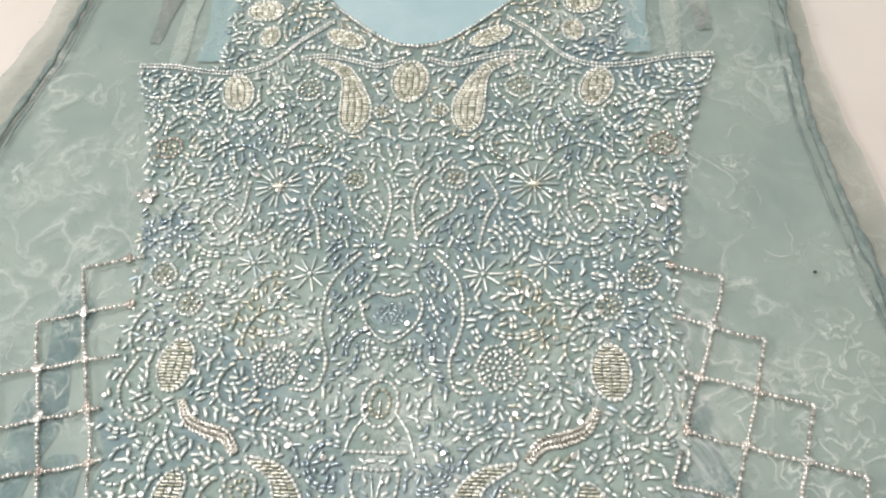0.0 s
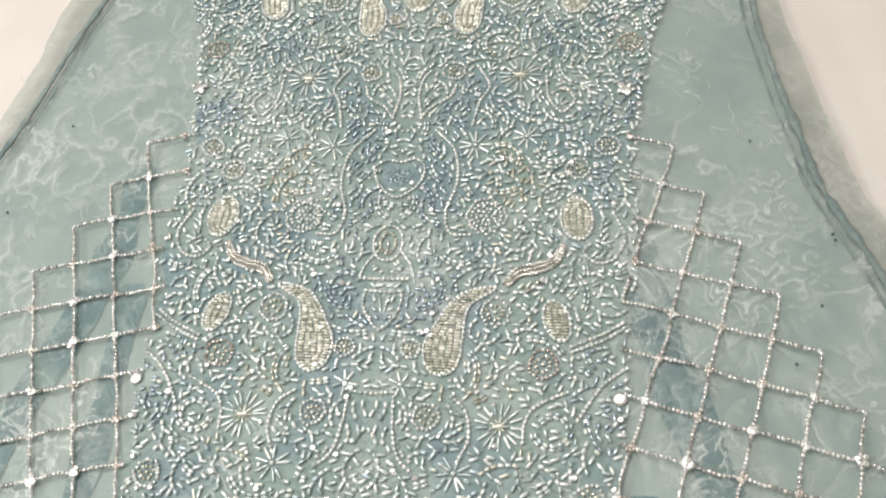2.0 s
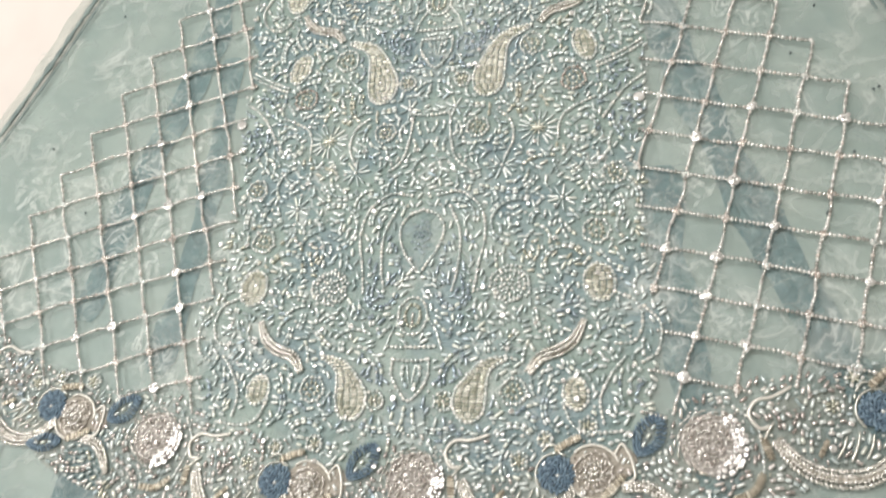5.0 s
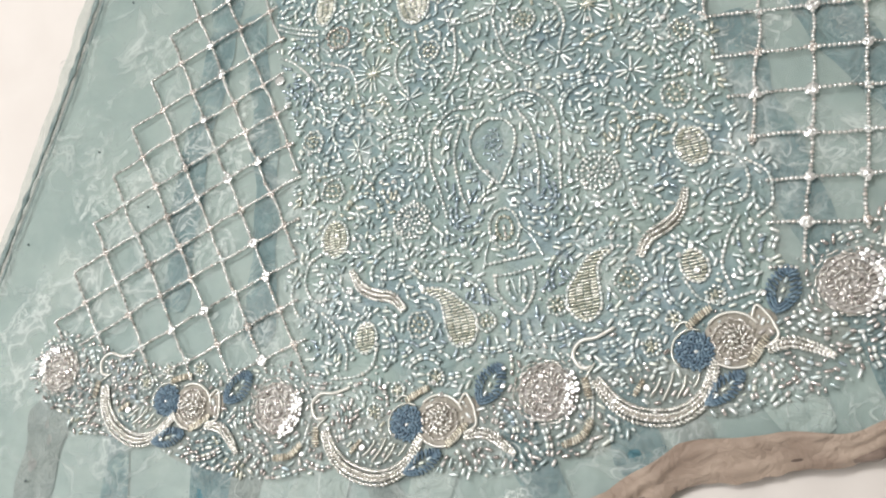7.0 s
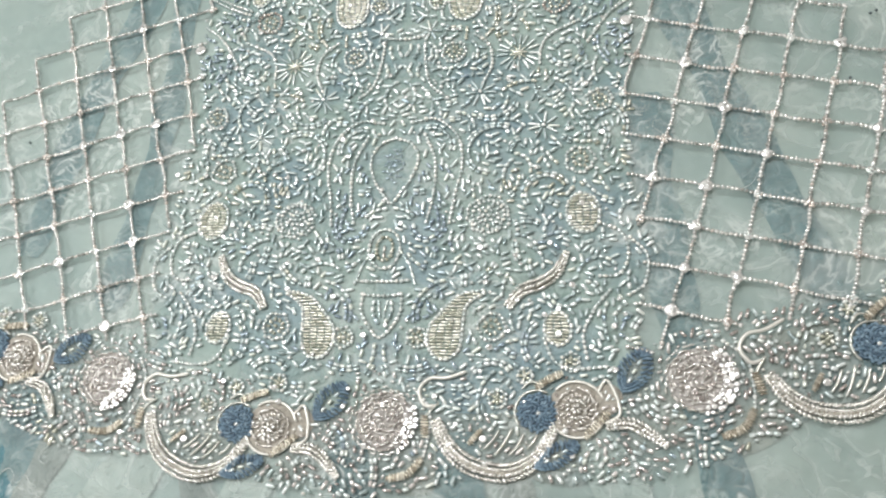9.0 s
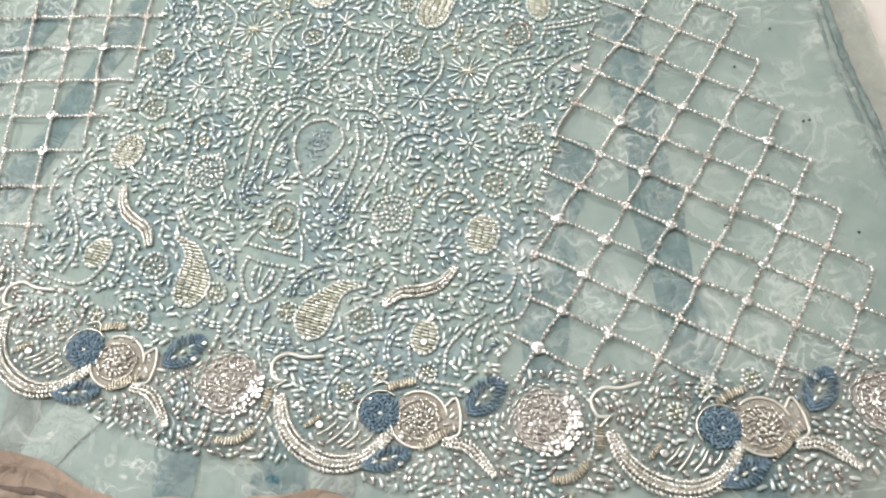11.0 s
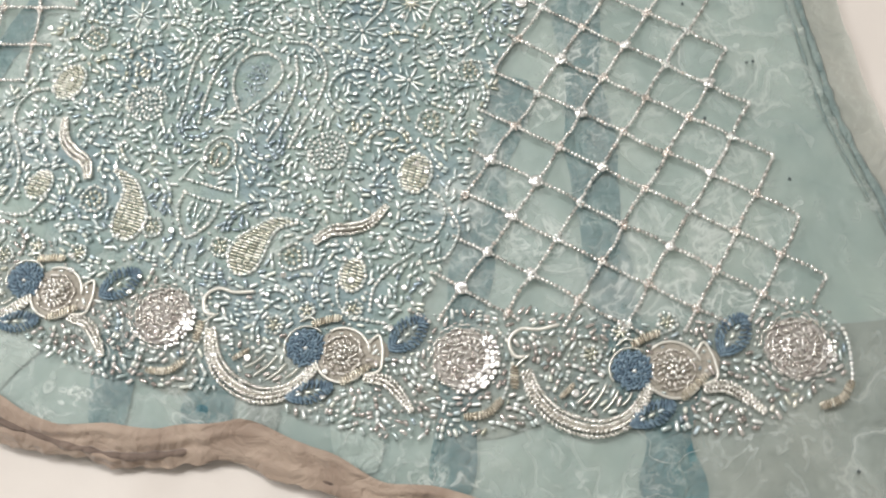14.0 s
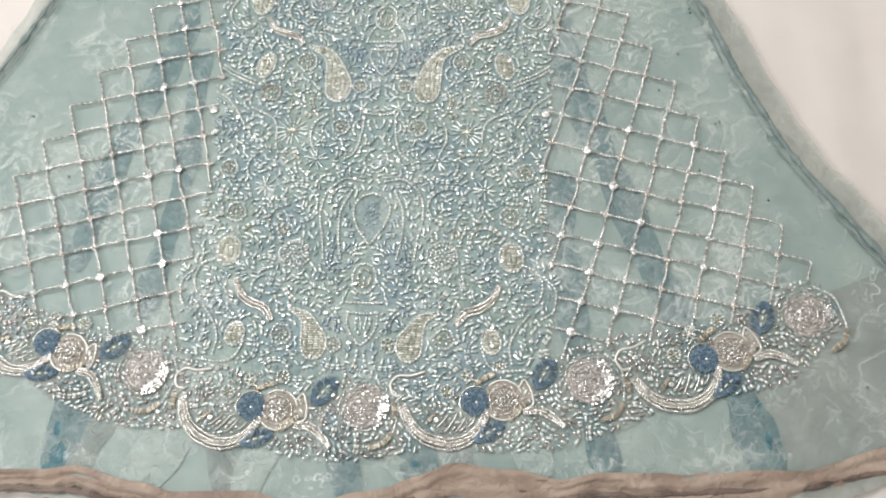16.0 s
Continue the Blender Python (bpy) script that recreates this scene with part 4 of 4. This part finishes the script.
def blue_leaf(a, b, wide, label):
    """Two lips of blue knotted thread with a bead between them."""
    (x0, y0), (x1, y1) = a, b
    ang, d = math.atan2(y1 - y0, x1 - x0), math.hypot(x1 - x0, y1 - y0)
    k = Beads()
    for ringw, count in ((1.0, 30), (0.76, 26), (0.52, 20)):
        for i in range(count):
            t = 2 * math.pi * (i + 0.5 * ringw) / count
            u, v = math.cos(t) * 0.5 * d * (0.45 + 0.55 * ringw), math.sin(t) * 0.5 * wide * ringw * (1 - 0.35 * math.cos(t) ** 2)
            x, y = (x0 + x1) / 2 + u * math.cos(ang) - v * math.sin(ang), (y0 + y1) / 2 + u * math.sin(ang) + v * math.cos(ang)
            k.add(x, y, ang + (0.9 if math.sin(t) > 0 else -0.9) + random.uniform(-0.25, 0.25), 0.0034, 0.00095, 0.0014 * math.sin(math.pi * (ringw - 0.35) / 0.8) + random.uniform(0, 0.0005))
    part_ = finish("leaf_motif", k, BALL, BLUE, garment, label)
    c = Beads()
    for t in (-0.24, -0.02, 0.2):
        c.add((x0 + x1) / 2 + d * t * math.cos(ang), (y0 + y1) / 2 + d * t * math.sin(ang), ang + random.uniform(-0.3, 0.3), 0.0042, 0.0012, 0.0004)
    finish("leaf_vein", c, TUBE, SILVER, part_)


def pom(x, y, r):
    b = Beads()
    n = 95
    for k in range(n):
        q, a = r * math.sqrt((k + 0.5) / n), k * 2.39996
        b.add(x + q * math.cos(a), y + q * math.sin(a), random.uniform(0, 3.1), 0.0032, 0.0012, 0.0022 * (1 - (q / r) ** 2) + random.uniform(0, 0.0007))
    part_ = finish("pompom_flower", b, BALL, BLUE, garment, "round dusty blue flower of knotted thread")
    finish("flower_centre", Beads().add(x + 0.001, y - 0.001, 0, 0.0026, 0.0013, 0.0034), BALL, PEARL, part_)


def pad(name, x, y, r, thick, material, parent, label=""):
    """A low round cushion of cloth."""
    n, v, f = 22, [], []
    for q, h in ((1.0, 0.0), (0.96, 0.6), (0.75, 0.9), (0.4, 1.0), (0.02, 1.0)):
        v += [(x + q * r * math.cos(a), y + q * r * math.sin(a), surf(x, y) - 0.0004 + h * thick) for a in (2 * math.pi * k / n for k in range(n))]
    for j in range(4):
        f += [(j * n + k, j * n + (k + 1) % n, (j + 1) * n + (k + 1) % n, (j + 1) * n + k) for k in range(n)]
    return link(name, quads(name, v, f), material, parent, label)


def ring_of(x, y, r, n, length, br, lift, turn, start=0.0, sweep=2 * math.pi):
    """Beads round a circle or an arc of it, uneven as sewn by hand."""
    b = Beads()
    for k in range(n):
        a = start + sweep * (k + random.uniform(-0.2, 0.2)) / n
        q = r * random.uniform(0.92, 1.07)
        b.add(x + q * math.cos(a), y + q * math.sin(a), a + turn + random.uniform(-0.3, 0.3), length * random.uniform(0.8, 1.15), br * random.uniform(0.85, 1.15), lift + random.uniform(0, 0.0004))
    return b


def cream_flower(c, turn):
    """A rosette: a knot of beads, two bead rings and a taupe cushion."""
    x, y = c
    part_ = pad("cream_flower", x, y, 0.0185, 0.0010, TAN, garment, "cream rosette of beads and cord on a taupe cushion")
    pieces("tan_bead", ring_of(x, y, 0.0128, 26, 0.0034, 0.0010, 0.0010, 1.5), TAN_PIECE, part_)
    pieces("tan_bead", ring_of(x, y, 0.0092, 20, 0.0034, 0.0010, 0.0013, 0.4), TAN_PIECE, part_)
    pieces("bead", ring_of(x, y, 0.0060, 12, 0.0032, 0.0011, 0.0018, 0.9), ROPE_PIECE, part_)
    pieces("bead", ring_of(x, y, 0.0024, 6, 0.0028, 0.0012, 0.0022, 0.2), ROPE_PIECE, part_)
    return part_


def silver_rose(x, y, r, turn, flash):
    """A rose of concentric bead rings, with a bright crescent of overlapping sequins on one side."""
    first = pad("rose_motif", x, y, r * 0.88, 0.0010, ROSE_PAD, garment, "domed rose of taupe bead rings with a crescent of silver sequins")
    for q, n, piece, kind, turned in ((0.96, 32, ROPE_PIECE, "bead", 1.5), (0.83, 28, TAN_PIECE, "tan_bead", 1.4), (0.70, 24, ROPE_PIECE, "bead", 1.65), (0.56, 30, TAN_PIECE, "tan_bead", 0.2), (0.42, 15, ROPE_PIECE, "bead", 1.5), (0.29, 10, TAN_PIECE, "tan_bead", 1.2), (0.15, 6, ROPE_PIECE, "bead", 0.6)):
        pieces(kind, ring_of(x, y, r * q, n, 0.0036, 0.00085, 0.0010 + 0.0014 * (1 - q), turned), piece, first)
    b = Beads()
    for row, q in enumerate((0.98, 0.84, 0.70)):
        m = flash - row
        for k in range(m):
            a = radians(turn - 20 + (k - (m - 1) / 2) * 10.5) + random.uniform(-0.05, 0.05)
            px, py, tip, t = x + r * q * math.cos(a), y + r * q * math.sin(a), random.uniform(0.02, 0.32), random.uniform(0, 6.28)
            b.rows.append((px, py, surf(px, py) + 0.0026 + 0.0004 * row, math.sin(tip) * math.cos(t), math.sin(tip) * math.sin(t), math.cos(tip), 0.0006, random.uniform(0.0012, 0.0021)))
    pieces("sequin", b, SHINE_PIECE, first)
    # loose sequins across the rest
    b = Beads()
    for k in range(26):
        q, a, tip = r * random.uniform(0.2, 1.0), random.uniform(0, 6.28), random.uniform(0.1, 0.7)
        px, py = x + q * math.cos(a), y + q * math.sin(a)
        b.rows.append((px, py, surf(px, py) + 0.0032, math.sin(tip) * math.cos(a), math.sin(tip) * math.sin(a), math.cos(tip), 0.0006, random.uniform(0.0010, 0.0017)))
    pieces("sequin", b, ROSE_PIECE, first)


for n, (px, py, turn) in enumerate(UNITS):
    at = mover(px, py, turn)
    dark = "dusty blue leaf of knotted thread"
    pom(px, py, 0.0125)
    blue_leaf(*at([(0.363, -0.382), (0.372, -0.353)]), 0.019, dark)
    blue_leaf(*at([(0.320, -0.441), (0.342, -0.421)]), 0.013, dark)
    rope(at([(0.250, -0.428), (0.262, -0.442), (0.279, -0.450), (0.302, -0.449), (0.319, -0.436), (0.326, -0.414)]), 0.010, 4, "thick crescent of champagne bead rows")
    cord("scroll_cord", at([(0.262, -0.392), (0.250, -0.399), (0.239, -0.402), (0.234, -0.411), (0.240, -0.420), (0.248, -0.418)]), 0.0013, PEARL_CORD, "curling scroll of smooth pale cord")
    cord("scroll_cord", at([(0.249, -0.416), (0.244, -0.424), (0.243, -0.428)]), 0.0009, CORD)
    coil(at([(0.242, -0.427), (0.246, -0.440)]), 0.0029)
    cream_flower(at([(0.337, -0.400)])[0], turn)
    for a0, a1 in ((35, 150), (215, 350)):
        arc = [(0.337 + 0.0182 * math.cos(radians(a)), -0.400 + 0.0178 * math.sin(radians(a))) for a in np.linspace(a0, a1, 9)]
        cord("petal_cord", at(arc), 0.0010, PEARL_CORD, "pearly cord round the rosette")
    lobe = [(0.348, -0.386)] + [(0.337 + 0.0265 * math.cos(radians(a)), -0.400 + 0.0265 * math.sin(radians(a))) for a in (58, 40, 22, 5)] + [(0.355, -0.405)]
    cord("petal_cord", at(lobe), 0.0010, PEARL_CORD, "smooth cream cord edging a petal")
    pad("petal", *at([(0.354, -0.389)])[0], 0.0100, 0.0007, TAN, garment, "taupe petal beside the rosette")
    half = [(0.313 + 0.0142 * math.cos(radians(a)), -0.4075 + 0.0142 * math.sin(radians(a))) for a in np.linspace(75, 235, 8)]
    cord("petal_cord", at(half), 0.0008, CORD, "pale cord round the blue flower")
    cord("petal_cord", at([(0.300, -0.395), (0.305, -0.389), (0.313, -0.390)]), 0.0009, CORD)
    coil(at([(0.309, -0.392), (0.317, -0.384), (0.324, -0.379)]), 0.0028)
    coil(at([(0.346, -0.416), (0.353, -0.404), (0.357, -0.398)]), 0.0028)
    coil(at([(0.275, -0.437), (0.281, -0.426)]), 0.002)
    for a, b in (((0.285, -0.438), (0.292, -0.424)), ((0.293, -0.440), (0.300, -0.420)), ((0.302, -0.438), (0.308, -0.422)), ((0.312, -0.431), (0.316, -0.421))):
        cord("stem_cord", at([a, ((a[0] + b[0]) / 2 + 0.001, (a[1] + b[1]) / 2), b]), 0.0009, CORD)
    silver_rose(*at([(0.407, -0.364)])[0], 0.0225, turn, (11, 9, 15, 5)[n])
    beaded("petal_string", at([(0.417, -0.337), (0.432, -0.345), (0.439, -0.362), (0.441, -0.380), (0.432, -0.394)]), "string of pale beads round the rose", 0.0013)
    coil(at([(0.441, -0.376), (0.437, -0.388), (0.425, -0.397)]), 0.0028)
    rope(at([(0.358, -0.406), (0.370, -0.401), (0.383, -0.404), (0.396, -0.410)]), 0.006, 3, "twisting leaf band of gold beads")
    ring_flower(*at([(0.327, -0.371)])[0], 0.006, "small flower of gold and white beads")
    ring_flower(*at([(0.300, -0.386)])[0], 0.005, "small flower of gold and white beads")
    ring_flower(*at([(0.286, -0.405)])[0], 0.006, "small flower of gold and white beads")
    sequin(*at([(0.283, -0.432)])[0], 0.0026, garment, 0.1, 0, "", 0.0006)
silver_rose(-0.414, -0.366, 0.022, 150, 12)

# ---- fill between the motifs ----
def in_panel(x, y):
    ax = abs(x)
    if y < border_mid(x) + 0.004 or y > 0.335 or ax > panel_edge(y) + 0.005 * noise.noise((y * 60, 1 if x > 0 else 4, 2)):
        return False
    if y > 0.250 + 9.0 * x * x and ax < 0.10:
        return False
    return y < 0.232 or ax < 0.160


def in_border(x, y):
    if not -0.45 < x < 0.445:
        return False
    if x > 0.405 and math.hypot(x - 0.407, y + 0.366) > 0.034:
        return False
    if x < -0.405 and math.hypot(x + 0.412, y + 0.368) > 0.034:
        return False
    m = border_mid(x)
    ph = x * 30.2
    low = m - 0.040 - 0.006 * math.sin(ph + 2.4)
    if x > 0.39:
        low += (x - 0.39) * 0.5
    if x < -0.40:
        low += (-0.40 - x) * 0.7
    return low < y < border_top(x) + (0.004 if abs(x) > 0.17 else 0)


fill_rng = random.Random(11)
fill_silver, fill_gold, fill_blue, fill_round, fill_rose = Beads(), Beads(), Beads(), Beads(), Beads()


def field(x, y):
    return 3.4 * noise.noise((abs(x) * 22, y * 22, 0.5)) + 1.2


def fits(bead, where, mirrored):
    x, y, a, length, r = bead
    return where(x, y) and free(x, y, a, length * 0.9, r * 0.8) and not (mirrored and x < 0.002)


def lay(batch, mirrored):
    """Lays a group of beads, and its mirror image."""
    for x, y, a, length, r in batch:
        tone = noise.noise((abs(x) * 16, y * 16, 9)) + fill_rng.uniform(-0.35, 0.35)
        for s in (1, -1) if mirrored else (1,):
            aa = (a if s > 0 else math.pi - a) + fill_rng.uniform(-0.1, 0.1)
            if s < 0 and not free(-x, y, aa, length * 0.8, r * 0.6):
                continue
            if length < 2.3 * r:
                fill_round.add(s * x, y, aa, length, r)
            # half the border's bugles: the warm room's rosy reflection painted into their colour
            elif not mirrored and fill_rng.random() < 0.5:
                fill_rose.add(s * x, y, aa, length, r, fill_rng.uniform(0, 0.0003), fill_rng.uniform(-0.2, 0.2))
            elif tone > 0.55:
                fill_gold.add(s * x, y, aa, length, r)
            elif tone < -0.50:
                fill_blue.add(s * x, y, aa, length, r)
            else:
                fill_silver.add(s * x, y, aa, length, r, fill_rng.uniform(0, 0.0003), fill_rng.uniform(-0.2, 0.2))
    for x, y, a, length, r in batch:
        for s in (1, -1) if mirrored else (1,):
            mark_row(s * x, y, a if s > 0 else math.pi - a, length, r + 0.0002)


def put(x, y, a, length, r, where, mirrored):
    if fits((x, y, a, length, r), where, mirrored):
        lay([(x, y, a, length, r)], mirrored)


def spray(x, y, a, n, where, mirrored):
    """A small frond: pairs of bugle beads along a bent stem."""
    bend, batch = fill_rng.uniform(-0.45, 0.45), []
    for k in range(n):
        batch.append((x, y, a, 0.0060, 0.00128))
        for q in (1, -1):
            b = a + q * 0.7
            batch.append((x + 0.0050 * math.cos(b), y + 0.0050 * math.sin(b), b, fill_rng.uniform(0.0056, 0.0076), 0.00132))
        x, y, a = x + 0.0066 * math.cos(a), y + 0.0066 * math.sin(a), a + bend
    batch = [b for b in batch if fits(b, where, mirrored)]
    if len(batch) > 1:
        lay(batch, mirrored)


def curl(x, y, a, n, bend, where, mirrored=True):
    """A curling line of touching bugle beads with leaves on its outer side."""
    batch, double = [], fill_rng.random() < 0.4
    for k in range(n):
        bead = (x, y, a, 0.0042, 0.00146)
        if not fits(bead, where, mirrored):
            break
        batch.append(bead)
        b = a - math.copysign(0.75, bend)
        leaf = (x + 0.0046 * math.cos(b), y + 0.0046 * math.sin(b), b, 0.0064, 0.00128)
        side = (x + 0.0027 * math.sin(a) * math.copysign(1, bend), y - 0.0027 * math.cos(a) * math.copysign(1, bend), a, 0.0042, 0.00125)
        more = side if double else leaf
        if (double or k % 2) and fits(more, where, mirrored):
            batch.append(more)
        a += bend * 0.76 * (1 + 0.05 * k)
        x, y = x + 0.0047 * math.cos(a), y + 0.0047 * math.sin(a)
    if len(batch) > 2:
        lay(batch, mirrored)


for k in range(2600):
    x, y = fill_rng.uniform(0.004, 0.22), fill_rng.uniform(-0.45, 0.32)
    curl(x, y, fill_rng.uniform(0, 6.28), fill_rng.randint(6, 14), fill_rng.choice((1, -1)) * fill_rng.uniform(0.15, 0.5), in_panel)
for k in range(5000):
    x, y = fill_rng.uniform(0.002, 0.23), fill_rng.uniform(-0.46, 0.33)
    spray(x, y, field(x, y) + fill_rng.choice((0, 0, 1.57, -1.57)), fill_rng.randint(2, 5), in_panel, True)
for k in range(22000):
    x, y = fill_rng.uniform(0.0, 0.23), fill_rng.uniform(-0.46, 0.33)
    put(x, y, field(x, y) + fill_rng.gauss(0, 0.6), fill_rng.uniform(0.0046, 0.0068), fill_rng.uniform(0.00118, 0.00142), in_panel, True)
for k in range(3500):
    x, y = fill_rng.uniform(0.0, 0.23), fill_rng.uniform(-0.46, 0.33)
    r = fill_rng.uniform(0.0011, 0.0015)
    put(x, y, 0, 2 * r, r, in_panel, True)
for k in range(3600):
    x = fill_rng.uniform(-0.45, 0.44)
    curl(x, border_mid(x) + fill_rng.uniform(-0.045, 0.035), fill_rng.uniform(0, 6.28), fill_rng.randint(3, 7), fill_rng.choice((1, -1)) * fill_rng.uniform(0.1, 0.5), in_border, False)
for k in range(60000):
    x = fill_rng.uniform(-0.45, 0.44)
    y = border_mid(x) + fill_rng.uniform(-0.05, 0.045)
    if k % 9:
        put(x, y, fill_rng.uniform(0, 3.14), fill_rng.uniform(0.0046, 0.0072), fill_rng.uniform(0.0012, 0.00145), in_border, False)
    else:
        r = fill_rng.uniform(0.0010, 0.0014)
        put(x, y, 0, 2 * r, r, in_border, False)
for k in range(30000):
    x = fill_rng.uniform(-0.45, 0.44)
    r = fill_rng.uniform(0.0007, 0.0010)
    put(x, border_mid(x) + fill_rng.uniform(-0.05, 0.045), fill_rng.uniform(0, 3.14), r * fill_rng.uniform(2.4, 4.5), r, in_border, False)

# scattered bright sequins, added to give the beadwork its sparkle
for k in range(460):
    x, y = fill_rng.uniform(-0.21, 0.21), fill_rng.uniform(-0.49, 0.25)
    if in_panel(x, y) or in_border(x, y):
        sequin(x, y, fill_rng.uniform(0.0010, 0.0023), garment, abs(fill_rng.gauss(0, 0.28)), fill_rng.uniform(0, 6.28), "", 0.0014)

# the nearest bugle beads are parts of their own; the rest are joined
STRETCH = (-0.335, -0.235)
own, rest = 0, Beads()
for row in fill_silver.rows:
    if own < 300 and STRETCH[0] < row[1] < STRETCH[1] and abs(row[0]) < 0.06:
        ob = new("bugle_bead", BUGLE_PIECE)
        ob.parent = garment
        d = Vector(row[3:6])
        ob.matrix_local = Matrix.LocRotScale(row[:3], d.to_track_quat("X", "Z"), (row[6], row[7], row[7]))
        own += 1
    else:
        rest.rows.append(row)
for name, beads, form, material, label in (
    ("bugle_fill", rest, TUBE, SILVER, "dense silver bugle beads filling the panel"),
    ("gold_bugle_fill", fill_gold, TUBE, GOLD, "pale gold bugle beads scattered in the panel"),
    ("rose_bugle_fill", fill_rose, TUBE, ROSE, "silver bugle beads filling the scalloped border, rosy reflection painted in"),
    ("blue_bugle_fill", fill_blue, TUBE, BLUE_BEAD, "pale blue bugle beads scattered in the panel"),
    ("seed_fill", fill_round, BALL, PEARL, "small white round beads between the bugles"),
):
    tagged(link(name, beads.mesh(name, form), material, garment), label, kind="stuff")
